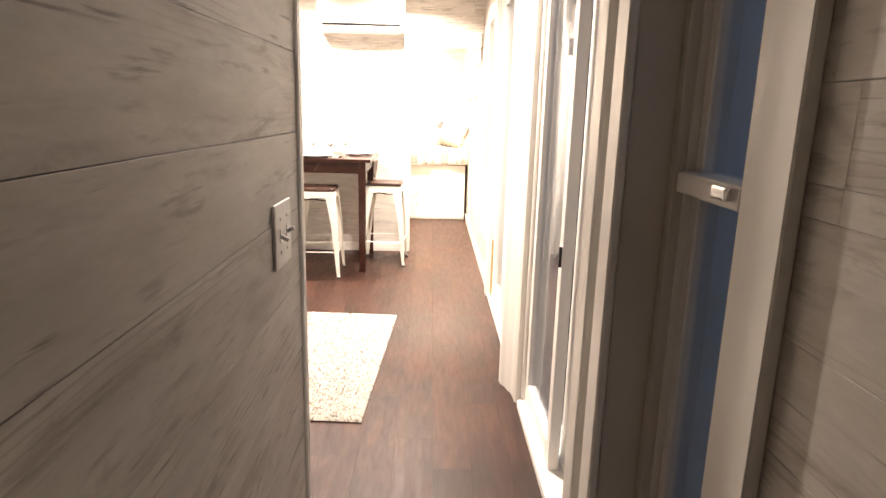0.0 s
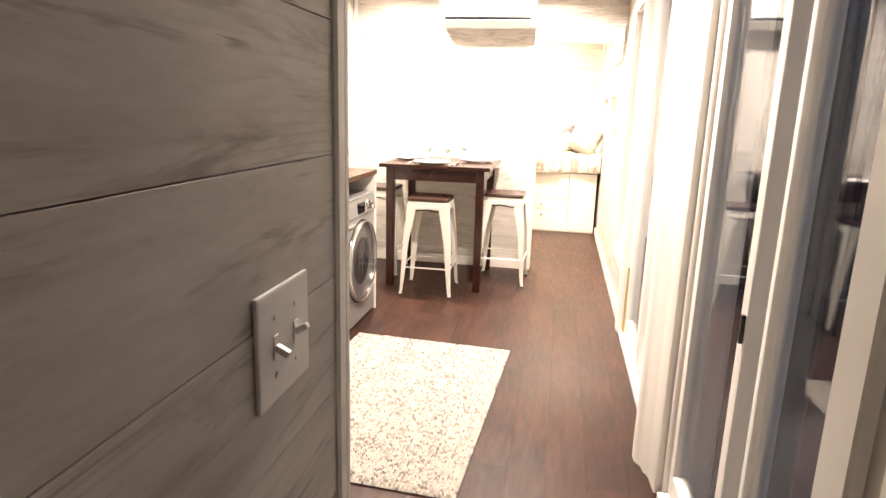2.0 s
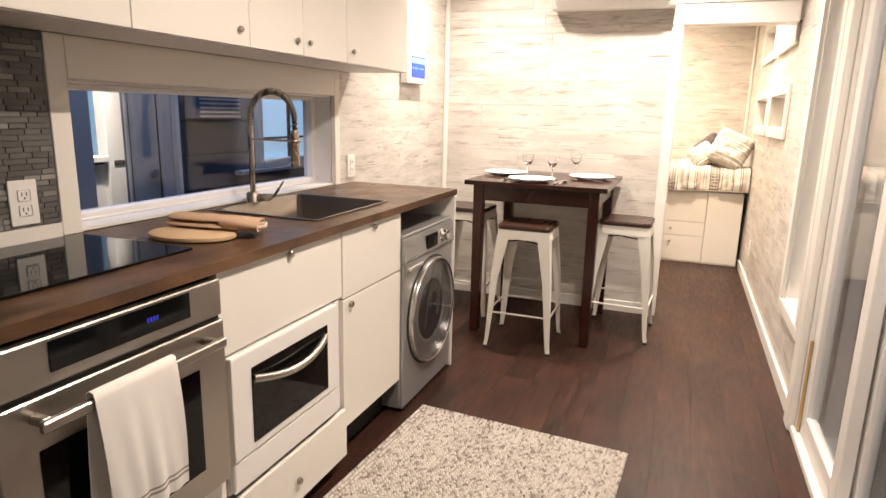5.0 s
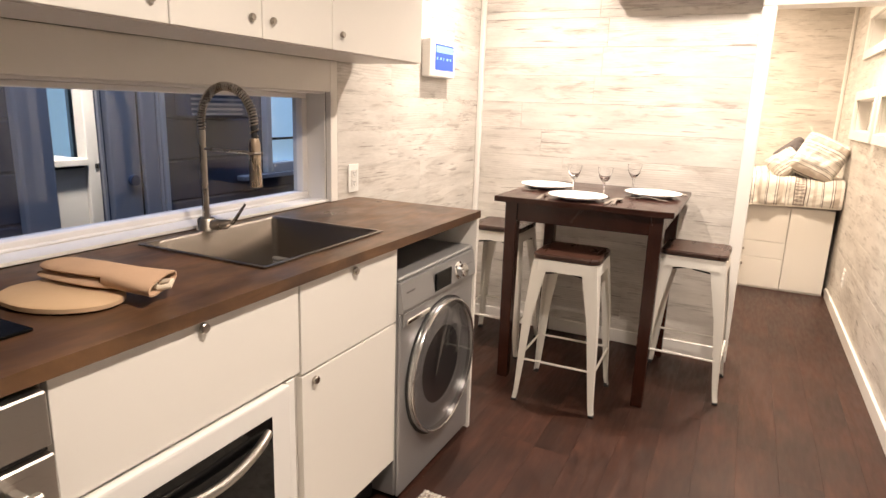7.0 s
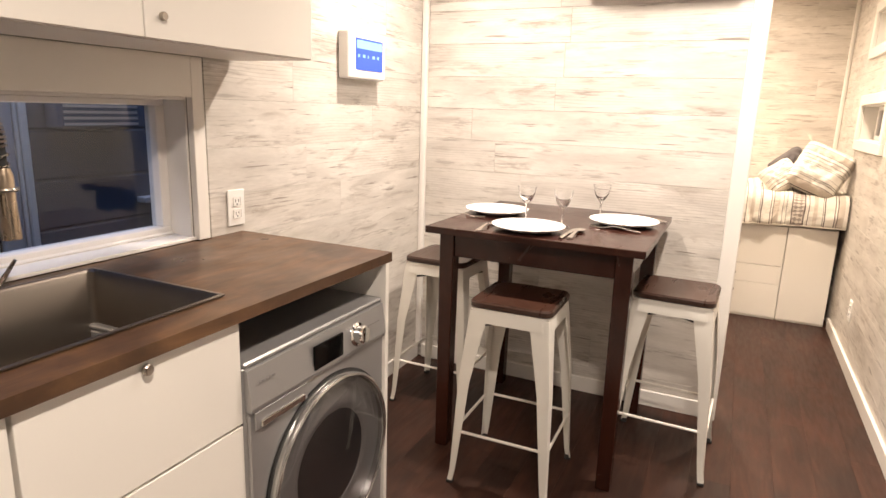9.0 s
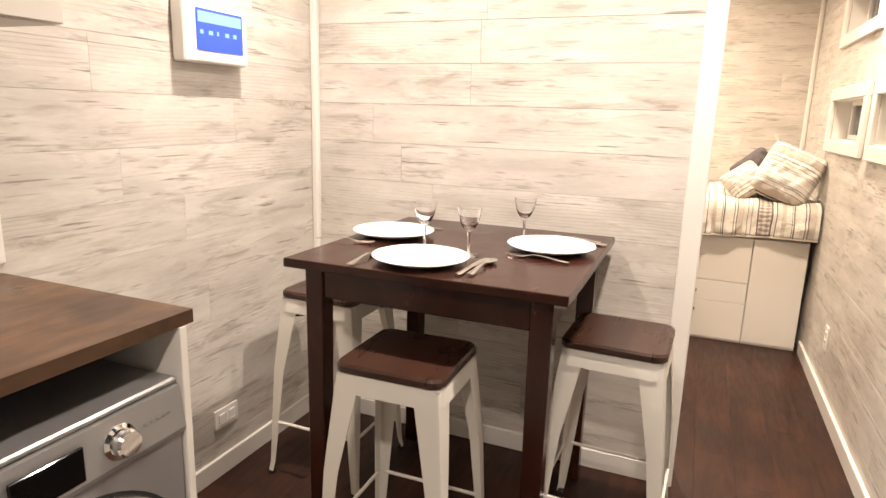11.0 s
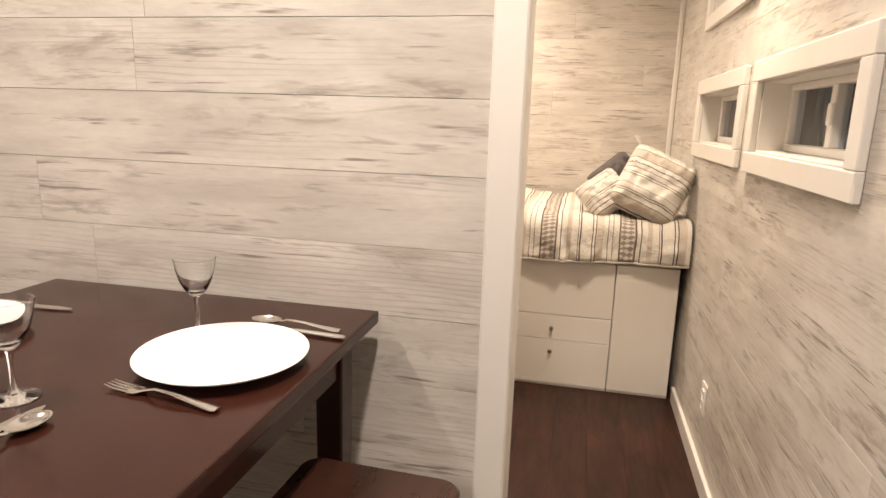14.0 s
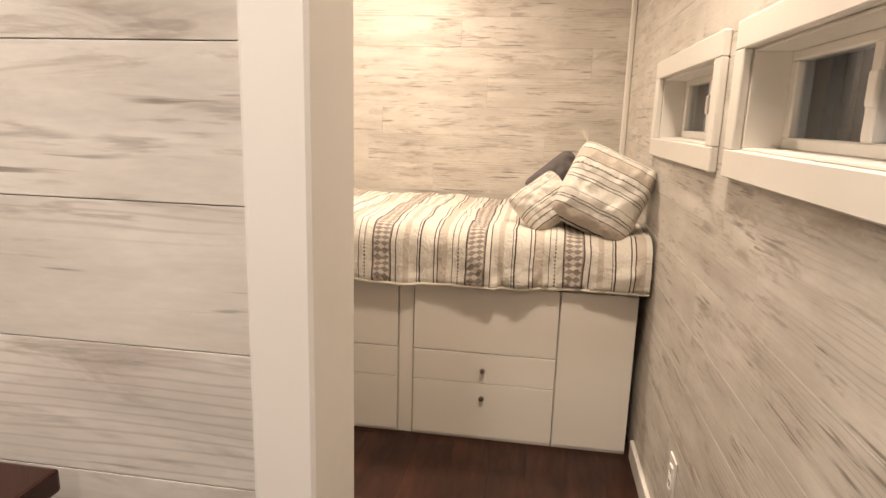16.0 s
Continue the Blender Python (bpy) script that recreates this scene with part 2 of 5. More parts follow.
PLASTIC = painted("white_plastic", (0.82, 0.80, 0.76), 0.35, 60, 0.02, 0.0)
VINYL = painted("white_vinyl", (0.80, 0.77, 0.73), 0.35, 60, 0.03, 0.0)
GAPD = mat("dark_gap", (0.012, 0.011, 0.010), 0.7)
BRASS = mat("brass", (0.62, 0.46, 0.20), 0.30, 1.0)
STOOLM = painted("cream_painted_steel", (0.78, 0.75, 0.68), 0.35, 40, 0.04, 0.015)
SEATW = wood_material("dark_seat_wood", (0.030, 0.0120, 0.0075), (0.040, 0.0165, 0.0100), (0.052, 0.0220, 0.0135), 0.28, (5, 1, 1))
TABLEW = wood_material("espresso_table_wood", (0.030, 0.0085, 0.0050), (0.036, 0.0105, 0.0062), (0.044, 0.0135, 0.0080), 0.20, (2.5, 2.5, 1.5), 0.0)
TABLEW.node_tree.nodes["Principled BSDF"].inputs["Specular IOR Level"].default_value = 0.33
COUNTW = worktop_material()
RUBBER = mat("black_rubber", (0.02, 0.02, 0.02), 0.7)
CERAMIC = mat("white_glazed_china", (0.80, 0.785, 0.76), 0.10)
CUTLERY = mat("polished_cutlery", (0.72, 0.69, 0.64), 0.16, 1.0)
PANE = glass_material("window_glass", (0.86, 0.89, 0.92), 1.5)
WINEGL = clear_glass("wine_glass")
PORTHOLE = glass_material("porthole_glass", (0.74, 0.74, 0.75), 1.75)
SCREEN = glow("blue_screen", (0.035, 0.085, 0.55), 0.75)
SCREENB = glow("pale_screen_icons", (0.20, 0.38, 0.80), 0.8)
GREIGE = painted("greige_panel_paint", (0.64, 0.59, 0.52), 0.5, 8, 0.08, 0.03)
RIM = mat("polished_silver_rim", (0.60, 0.59, 0.57), 0.20, 0.9)
LEDB = glow("blue_led", (0.02, 0.03, 0.6), 0.09)
DISC = glow("lamp_diffuser", (1.0, 0.88, 0.72), 6.0)
DARKPRINT = mat("grey_print", (0.25, 0.24, 0.23), 0.5)


# ---- building helpers ----
def part(name, bm, material, parent=None, label=""):
    """Links a bmesh as one mesh object under a thing or part."""
    me = bpy.data.meshes.new(name)
    bm.to_mesh(me)
    bm.free()
    me.materials.append(material)
    ob = new(name, me)
    if parent is not None:
        ob.parent = parent
    if label:
        tagged(ob, label)
    return ob


def thing(name, x, y, z, rz, label, category, group="", kind=""):
    ob = new(name)
    ob.empty_display_size = 0.05
    ob.matrix_world = pose(x, y, z, 0, 0, rz)
    return tagged(ob, label, category, group, kind)


def add_box(bm, a, b, bevel=0.0, segs=1):
    (x0, y0, z0), (x1, y1, z1) = a, b
    made = bmesh.ops.create_cube(bm, size=1.0)["verts"]
    for v in made:
        v.co = ((x0 + x1) / 2 + v.co.x * (x1 - x0), (y0 + y1) / 2 + v.co.y * (y1 - y0), (z0 + z1) / 2 + v.co.z * (z1 - z0))
    if bevel > 0:
        edges = list({e for v in made for e in v.link_edges})
        bmesh.ops.bevel(bm, geom=edges, offset=bevel, segments=segs, profile=0.6, affect="EDGES")
    return bm


def box(a, b, bevel=0.0, segs=1):
    return add_box(bmesh.new(), a, b, bevel, segs)


def smooth(ob, angle=40):
    me = ob.data
    me.polygons.foreach_set("use_smooth", [True] * len(me.polygons))
    me.set_sharp_from_angle(angle=radians(angle))
    return ob


def lathe(profile, segs=32, cap=True):
    """Turned shape: (radius, height) pairs round z."""
    bm = bmesh.new()
    rings = []
    for r, z in profile:
        if r < 1e-5:
            rings.append([bm.verts.new((0, 0, z))])
        else:
            rings.append([bm.verts.new((r * math.cos(2 * math.pi * i / segs), r * math.sin(2 * math.pi * i / segs), z)) for i in range(segs)])
    for a, b in zip(rings, rings[1:]):
        for i in range(segs):
            j = (i + 1) % segs
            if len(a) == 1 and len(b) == 1:
                continue
            if len(a) == 1:
                bm.faces.new((a[0], b[i], b[j]))
            elif len(b) == 1:
                bm.faces.new((a[i], b[0], a[j]))
            else:
                bm.faces.new((a[i], b[i], b[j], a[j]))
    bmesh.ops.recalc_face_normals(bm, faces=bm.faces)
    return bm


def add_tube(bm, pts, radius, segs=10, caps=True):
    pts = [Vector(p) for p in pts]
    radii = radius if isinstance(radius, (list, tuple)) else [radius] * len(pts)
    rings = []
    ref = Vector((0, 0, 1))
    for i, p in enumerate(pts):
        d = (pts[min(i + 1, len(pts) - 1)] - pts[max(i - 1, 0)]).normalized()
        if abs(d.dot(ref)) > 0.95:
            ref = Vector((1, 0, 0)) if abs(d.x) < 0.9 else Vector((0, 1, 0))
        u = d.cross(ref).normalized()
        w = d.cross(u).normalized()
        rings.append([bm.verts.new(p + (u * math.cos(2 * math.pi * k / segs) + w * math.sin(2 * math.pi * k / segs)) * radii[i]) for k in range(segs)])
    for a, b in zip(rings, rings[1:]):
        for k in range(segs):
            j = (k + 1) % segs
            bm.faces.new((a[k], a[j], b[j], b[k]))
    if caps:
        bm.faces.new(rings[0][::-1])
        bm.faces.new(rings[-1])
    return bm


def tube(pts, radius, segs=10, caps=True):
    bm = add_tube(bmesh.new(), pts, radius, segs, caps)
    bmesh.ops.recalc_face_normals(bm, faces=bm.faces)
    return bm


def extrude_profile(points, axis, a, b):
    """A closed outline swept from a to b along an axis ('x' or 'y'); outline points are (horizontal, z)."""
    bm = bmesh.new()
    put = (lambda s, p: (s, p[0], p[1])) if axis == "x" else (lambda s, p: (p[0], s, p[1]))
    ra = [bm.verts.new(put(a, p)) for p in points]
    rb = [bm.verts.new(put(b, p)) for p in points]
    for i in range(len(points)):
        j = (i + 1) % len(points)
        bm.faces.new((ra[i], ra[j], rb[j], rb[i]))
    bm.faces.new(ra[::-1])
    bm.faces.new(rb)
    bmesh.ops.recalc_face_normals(bm, faces=bm.faces)
    return bm


def rects(u0, u1, v0, v1, holes):
    """The rectangle u0..u1, v0..v1 without its holes, as rectangles; rows merge where they can."""
    vs = sorted({v0, v1, *[min(max(q, v0), v1) for h in holes for q in h[2:]]})
    out = []
    for a, b in zip(vs, vs[1:]):
        if b - a < 1e-4:
            continue
        cuts = sorted((h[0], h[1]) for h in holes if h[2] < b - 1e-5 and h[3] > a + 1e-5)
        start = u0
        for c, d in cuts:
            if c > start + 1e-4 and start < u1:
                out.append((start, min(c, u1), a, b))
            start = max(start, d)
        if start < u1 - 1e-4:
            out.append((start, u1, a, b))
    return out


PLANK_MESHES = {}


def plank_mesh(length, height, material, thick=0.012, chamfer=0.0005):
    """A board: length along x, height along z, its face towards -y at y=0."""
    key = (round(length, 3), round(height, 4), material.name)
    length, height = key[0], key[1]
    if key not in PLANK_MESHES:
        l, h, c = length / 2, height / 2, chamfer
        ring = lambda dx, dz, y: [(-dx, y, -dz), (dx, y, -dz), (dx, y, dz), (-dx, y, dz)]
        vs = ring(l - c * 0.4, h - c, 0.0) + ring(l, h, c) + ring(l, h, thick)
        fs = [(0, 1, 2, 3), (11, 10, 9, 8)]
        for a in (0, 4):
            for i in range(4):
                j = (i + 1) % 4
                fs.append((a + i, a + 4 + i, a + 4 + j, a + j))
        me = bpy.data.meshes.new("plank")
        me.from_pydata(vs, [], fs)
        me.materials.append(material)
        PLANK_MESHES[key] = me
    return PLANK_MESHES[key]


def plank_rows(u0, u1, v0, v1, holes, seed, row0=ROW0, widths=(1.22, 1.22, 0.95, 1.4)):
    """Boards in staggered rows over a wall field, cut round its openings."""
    rng = random.Random(seed)
    out = []
    k = math.floor((v0 - row0) / PITCH)
    while row0 + k * PITCH < v1:
        a, b = max(v0, row0 + k * PITCH), min(v1, row0 + (k + 1) * PITCH)
        k += 1
        if b - a < 0.01:
            continue
        u = u0 - rng.uniform(0, 1.0)
        while u < u1:
            w = rng.choice(widths)
            p, q = max(u0, u), min(u1, u + w)
            u += w
            if q - p > 0.01:
                out += rects(p, q, a, b, holes)
    return out


def box_mesh_from_rects(name, rs, place, material, kind_label, category):
    bm = bmesh.new()
    for r in rs:
        add_box(bm, *place(r))
    return tagged(part(name, bm, material), kind_label, category, "", "structure")


# ---- the large structure ----
WIN_W = (2.75, 4.14, 0.912, 1.338)            # kitchen window opening (y0, y1, z0, z1)
BED_WINS = [(5.785, 6.51, 1.225, 1.435), (6.74, 7.48, 1.225, 1.435), (5.785, 6.51, 1.775, 1.985), (6.74, 7.48, 1.775, 1.985)]
TALL_WIN = (4.47, 4.92, 0.40, 1.93)
NEAR_WIN = (0.85, 1.09, 0.30, 2.00)
SLIDER = (1.312, 2.67, 0.0, 2.06)
FRENCH = (2.86, 4.25, 0.0, 2.06)
PANEL = (1.09, 1.312, 0.0, CEIL)
EAST_HOLES = BED_WINS + [TALL_WIN, NEAR_WIN, SLIDER, (2.67, 2.86, 0.0, 2.06), FRENCH]
DOOR_X = (-0.47, 0.222, 0.0, 1.83)            # opening into the bed end (x0, x1, z0, z1)

wall_west = box_mesh_from_rects("wall_west", rects(NEAR_END, WALL_N + 0.1, 0, CEIL, [WIN_W]),
    lambda r: ((WALL_W - 0.16, r[0], r[2]), (WALL_W - 0.012, r[1], r[3])), CORE, "kitchen side wall clad in whitewashed wood planks", "wall")
wall_east = box_mesh_from_rects("wall_east", rects(WALL_S - 0.1, WALL_N + 0.1, 0, CEIL, EAST_HOLES),
    lambda r: ((WALL_E + 0.012, r[0], r[2]), (WALL_E + 0.15, r[1], r[3])), CORE, "long wall with glazed doors and small framed windows, planked", "wall")
wall_north = box_mesh_from_rects("wall_north", rects(WALL_W - 0.16, WALL_E + 0.15, 0, CEIL, []),
    lambda r: ((r[0], WALL_N + 0.012, r[2]), (r[1], WALL_N + 0.1, r[3])), CORE, "end wall behind the bed, whitewashed planks", "wall")
wall_south = box_mesh_from_rects("wall_south", rects(WALL_W - 0.16, WALL_E + 0.15, 0, CEIL, []),
    lambda r: ((r[0], WALL_S - 0.1, r[2]), (r[1], WALL_S, r[3])), TRIM, "plain white end wall behind the entry", "wall")
partition = box_mesh_from_rects("wall_partition", rects(WALL_W, WALL_E - 0.001, 0, CEIL, [DOOR_X]),
    lambda r: ((r[0], PART_Y + 0.012, r[2]), (r[1], PART_Y + 0.10, r[3])), CORE, "partition of whitewashed planks behind the table", "wall")
near_wall = box_mesh_from_rects("wall_near", [(WALL_S, NEAR_END - 0.03, 0, CEIL)],
    lambda r: ((NEAR_X - 0.10, r[0], r[2]), (NEAR_X - 0.012, r[1], r[3])), CORE, "short corridor wall of whitewashed planks", "wall")
closing = box_mesh_from_rects("wall_closing", [(WALL_W - 0.16, NEAR_X - 0.10, 0, CEIL)],
    lambda r: ((r[0], NEAR_END - 0.10, r[2]), (r[1], NEAR_END - 0.03, r[3])), TRIM, "plain white wall behind the fridge", "wall")
floor = tagged(part("floor", box((WALL_W - 0.16, WALL_S - 0.1, -0.10), (WALL_E + 0.15, WALL_N + 0.1, -0.008)), CORE),
               "dark brown wood laminate floor boards", "floor", "", "structure")
ceiling = tagged(part("ceiling", box((WALL_W - 0.16, WALL_S - 0.1, CEIL), (WALL_E + 0.15, WALL_N + 0.1, CEIL + 0.1)), CEILM),
                 "plain white ceiling", "ceiling", "", "structure")
# back of the partition, towards the bed
tagged(part("wall_lining", box((WALL_W, PART_Y + 0.101, 0), (-0.475, PART_Y + 0.108, CEIL)), TRIM), "plain white back of the partition", "wall", "", "structure")


def trim_piece(name, a, b, label="", bevel=0.003, material=None):
    ob = part(name, box(a, b, bevel), material or TRIM)
    return tagged(ob, label or "white painted wooden trim", "trim", "", "structure")


# partition end post, head and corner strips
trim_piece("door_post_trim", (-0.470, PART_Y - 0.020, 0), (-0.405, PART_Y + 0.115, 1.816), "white painted post at the partition's end", 0.004)
trim_piece("door_head_trim", (-0.470, PART_Y - 0.020, 1.817), (0.200, PART_Y + 0.115, 1.935), "white painted head over the bed opening", 0.004)
trim_piece("door_head_cap", (-0.480, PART_Y - 0.028, 1.936), (0.205, PART_Y + 0.115, 1.950), "thin white cap strip over the head", 0.002)
trim_piece("corner_trim", (WALL_W + 0.0005, PART_Y - 0.030, 0.076), (WALL_W + 0.030, PART_Y - 0.0005, CEIL), "white strip in the planked corner", 0.006)
trim_piece("corner_trim", (WALL_E - 0.028, WALL_N - 0.028, 0.9), (WALL_E - 0.0005, WALL_N - 0.0005, CEIL), "white strip in the corner over the bed", 0.006)
trim_piece("corner_trim", (NEAR_X - 0.02, NEAR_END - 0.060, 0), (NEAR_X + 0.006, NEAR_END - 0.032, CEIL), "grey-white corner strip of the corridor wall", 0.004)
trim_piece("corner_trim", (NEAR_X - 0.106, NEAR_END - 0.030, 0), (NEAR_X + 0.002, NEAR_END, CEIL), "rounded white end cap of the corridor wall", 0.010)
# baseboards
trim_piece("baseboard", (-1.895, PART_Y - 0.014, 0), (-0.471, PART_Y - 0.0005, 0.075), "low white baseboard under the planks")
trim_piece("baseboard", (WALL_W + 0.0005, 4.34, 0), (WALL_W + 0.014, PART_Y - 0.015, 0.075), "low white baseboard under the planks")
trim_piece("baseboard", (WALL_E - 0.016, 4.352, 0), (WALL_E - 0.0005, 7.36, 0.075), "low white baseboard along the floor")
trim_piece("baseboard", (NEAR_X + 0.0005, WALL_S, 0), (NEAR_X + 0.014, NEAR_END - 0.062, 0.075), "low white baseboard along the corridor")


def casing_frame(name, y0, y1, z0, z1, w, x_face, depth, label, sides="lrtb", parent=None):
    """Flat casing round an opening in the east wall, each board a part."""
    top = parent or thing(name, x_face, (y0 + y1) / 2, z0, 0, label, "window", "", "structure")
    ox, oy, oz = x_face, (y0 + y1) / 2, z0
    spans = {"l": (y1, y1 + w, z0, z1), "r": (y0 - w, y0, z0, z1), "t": (y0 - w, y1 + w, z1, z1 + w), "b": (y0 - w, y1 + w, z0 - w, z0)}
    for s in sides:
        a, b, c, d = spans[s]
        part("casing_board", box((0, a - oy, c - oz), (depth, b - oy, d - oz), 0.003), TRIM, top)
    return top


def bed_window(name, y0, y1, z0, z1):
    w = 0.062
    top = casing_frame(name, y0, y1, z0, z1, w, WALL_E - 0.020, 0.0195, "small white framed window set deep in the planked wall")
    oy, oz = (y0 + y1) / 2, z0
    x0, x1 = 0.021, 0.135
    h, l = z1 - z0, (y1 - y0) / 2
    for a, b in (((x0, -l, 0.0), (x1, l, 0.006)), ((x0, -l, h - 0.006), (x1, l, h)), ((x0, -l, 0.006), (x1, -l + 0.006, h - 0.006)), ((x0, l - 0.006, 0.006), (x1, l, h - 0.006))):
        part("reveal_board", box(a, b, 0.001), TRIM, top)
    fx = 0.095
    for a, b in (((fx, -l + 0.006, 0.006), (fx + 0.035, l - 0.006, 0.030)), ((fx, -l + 0.006, h - 0.026), (fx + 0.035, l - 0.006, h - 0.006)),
                 ((fx, -l + 0.006, 0.030), (fx + 0.035, -l + 0.036, h - 0.026)), ((fx, l - 0.036, 0.030), (fx + 0.035, l - 0.006, h - 0.026)),
                 ((fx - 0.006, -0.016, 0.030), (fx + 0.030, 0.016, h - 0.026))):
        part("sash_bar", box(a, b, 0.003), VINYL, top)
    part("latch", box((fx - 0.016, -0.028, h * 0.40), (fx - 0.006, 0.0, h * 0.66), 0.004, 2), VINYL, top, "white sash latch")
    pane = part("pane", box((fx + 0.014, -l + 0.03, 0.028), (fx + 0.018, l - 0.03, h - 0.024)), PANE, top, "clear dark pane")
    pane.visible_shadow = False
    return top


for i, w in enumerate(BED_WINS):
    bed_window("window_%d" % (i + 2), *w)


def tall_window(name, y0, y1, z0, z1, rail_z, label, fx=0.085, casing="lrtb", cw=0.075):
    top = casing_frame(name, y0, y1, z0, z1, cw, WALL_E - 0.022, 0.0215, label, casing)
    h, l = z1 - z0, (y1 - y0) / 2
    for a, b in (((0.022, -l, 0.0), (0.16, l, 0.008)), ((0.022, -l, h - 0.008), (0.16, l, h)), ((0.022, -l, 0.008), (0.16, -l + 0.008, h - 0.008)), ((0.022, l - 0.008, 0.008), (0.16, l, h - 0.008))):
        part("reveal_board", box(a, b, 0.001), TRIM, top)
    s = 0.028
    for a, b in (((fx, -l + 0.008, 0.008), (fx + 0.04, l - 0.008, 0.008 + s)), ((fx, -l + 0.008, h - s - 0.008), (fx + 0.04, l - 0.008, h - 0.008)),
                 ((fx, -l + 0.008, 0.008 + s), (fx + 0.04, -l + 0.008 + s, h - s - 0.008)), ((fx, l - 0.008 - s, 0.008 + s), (fx + 0.04, l - 0.008, h - s - 0.008))):
        part("sash_bar", box(a, b, 0.003), VINYL, top)
    if rail_z:
        part("meeting_rail", box((fx - 0.03, -l + 0.009, rail_z - z0 - 0.018), (fx + 0.038, l - 0.009, rail_z - z0 + 0.018), 0.005, 2), VINYL, top)
        part("sash_lock", box((fx - 0.042, -l + 0.03, rail_z - z0 - 0.006), (fx - 0.030, -l + 0.075, rail_z - z0 + 0.014), 0.004, 2), CHROME, top, "small metal sash lock")
    pane = part("pane", box((fx + 0.016, -l + 0.03, 0.03), (fx + 0.02, l - 0.03, h - 0.03)), PANE, top, "clear dark pane")
    pane.visible_shadow = False
    return top


tall_window("window_6", *TALL_WIN, 0, "tall white framed window in the planked wall", 0.085, "lrtb", 0.06)
tall_window("window_7", *NEAR_WIN, 1.187, "narrow white sash window beside the entry", 0.035, "rtb", 0.11)
trim_piece("wall_panel", (0.126, 1.115, 0), (WALL_E + 0.011, 1.308, CEIL), "greige painted wall end beside the sliding door", 0.003, GREIGE)
trim_piece("wall_panel", (WALL_E - 0.018, 1.091, 0), (WALL_E + 0.011, 1.1145, CEIL), "narrow greige strip beside the window", 0.002, GREIGE)


def leaf(parent, name, y0, y1, x0, x1, z0, z1, stile, bottom, label, glass=PANE):
    """A glazed door leaf: frame bars and pane are sub-parts of the leaf's far stile."""
    body = part(name, box((x0, y1 - stile, z0), (x1, y1, z1), 0.004, 2), VINYL, parent, label)
    part("stile", box((x0, y0, z0), (x1, y0 + stile, z1), 0.004, 2), VINYL, body)
    part("bottom_rail", box((x0, y0 + stile, z0), (x1, y1 - stile, z0 + bottom), 0.004), VINYL, body)
    part("top_rail", box((x0, y0 + stile, z1 - stile), (x1, y1 - stile, z1), 0.004), VINYL, body)
    xm = (x0 + x1) / 2
    p = part("pane", box((xm - 0.003, y0 + stile - 0.004, z0 + bottom - 0.004), (xm + 0.003, y1 - stile + 0.004, z1 - stile + 0.004)), glass, body, "clear glass pane")
    p.visible_shadow = False
    return body


# sliding glass door
door_1 = tagged(new("door_1"), "white vinyl sliding glass door, closed, dark glass", "door", "", "structure")
for a, b in (((WALL_E - 0.008, 2.580, 0), (WALL_E + 0.13, 2.609, 2.06)), ((WALL_E - 0.004, 1.313, 0), (WALL_E + 0.13, 1.340, 2.06)),
             ((WALL_E - 0.004, 1.340, 2.025), (WALL_E + 0.13, 2.572, 2.06)), ((WALL_E - 0.004, 1.340, 0), (WALL_E + 0.13, 2.572, 0.035))):
    part("door_frame", box(a, b, 0.004), VINYL, door_1)
far_leaf = leaf(door_1, "sliding_leaf", 2.02, 2.579, WALL_E + 0.006, WALL_E + 0.046, 0.036, 2.024, 0.050, 0.09, "inner sliding leaf with white stiles")
near_leaf = leaf(door_1, "fixed_leaf", 1.342, 2.08, WALL_E + 0.062, WALL_E + 0.102, 0.036, 2.024, 0.080, 0.09, "outer leaf with white stiles")
pull = part("door_pull", box((WALL_E - 0.004, 2.024, 0.79), (WALL_E + 0.006, 2.036, 0.86), 0.003, 2), FRIDGEM, far_leaf, "small dark door latch")
trim_piece("door_casing", (0.108, 1.236, 0), (WALL_E - 0.023, 1.311, CEIL), "white casing of the sliding door", 0.004)
trim_piece("door_casing", (0.108, 1.108, 0), (0.1255, 1.178, CEIL), "flat white casing strip on the wall end", 0.004)
trim_piece("baseboard", (WALL_E - 0.030, 1.342, 0), (WALL_E - 0.005, 2.571, 0.035), "white track strip along the sliding door")

# post between the two doors: grooved casing boards
def moulded_post():
    """Upright post with a stepped, softly rounded face."""
    bm = bmesh.new()
    outline = [(WALL_E + 0.15, 2.613), (0.192, 2.613), (0.188, 2.618), (0.184, 2.700), (0.178, 2.722), (0.168, 2.738), (0.163, 2.776), (0.150, 2.796), (0.143, 2.806), (0.141, 2.850), (0.147, 2.858), (WALL_E + 0.15, 2.858)]
    low = [bm.verts.new((x, y, 0.0)) for x, y in outline]
    high = [bm.verts.new((x, y, CEIL)) for x, y in outline]
    k = len(outline)
    for i in range(k):
        bm.faces.new((low[i], low[(i + 1) % k], high[(i + 1) % k], high[i]))
    bm.faces.new(low[::-1])
    bm.faces.new(high)
    bmesh.ops.recalc_face_normals(bm, faces=bm.faces)
    return tagged(smooth(part("door_post", bm, TRIM), 40), "wide white moulded post between the two glass doors", "trim", "", "structure")


moulded_post()

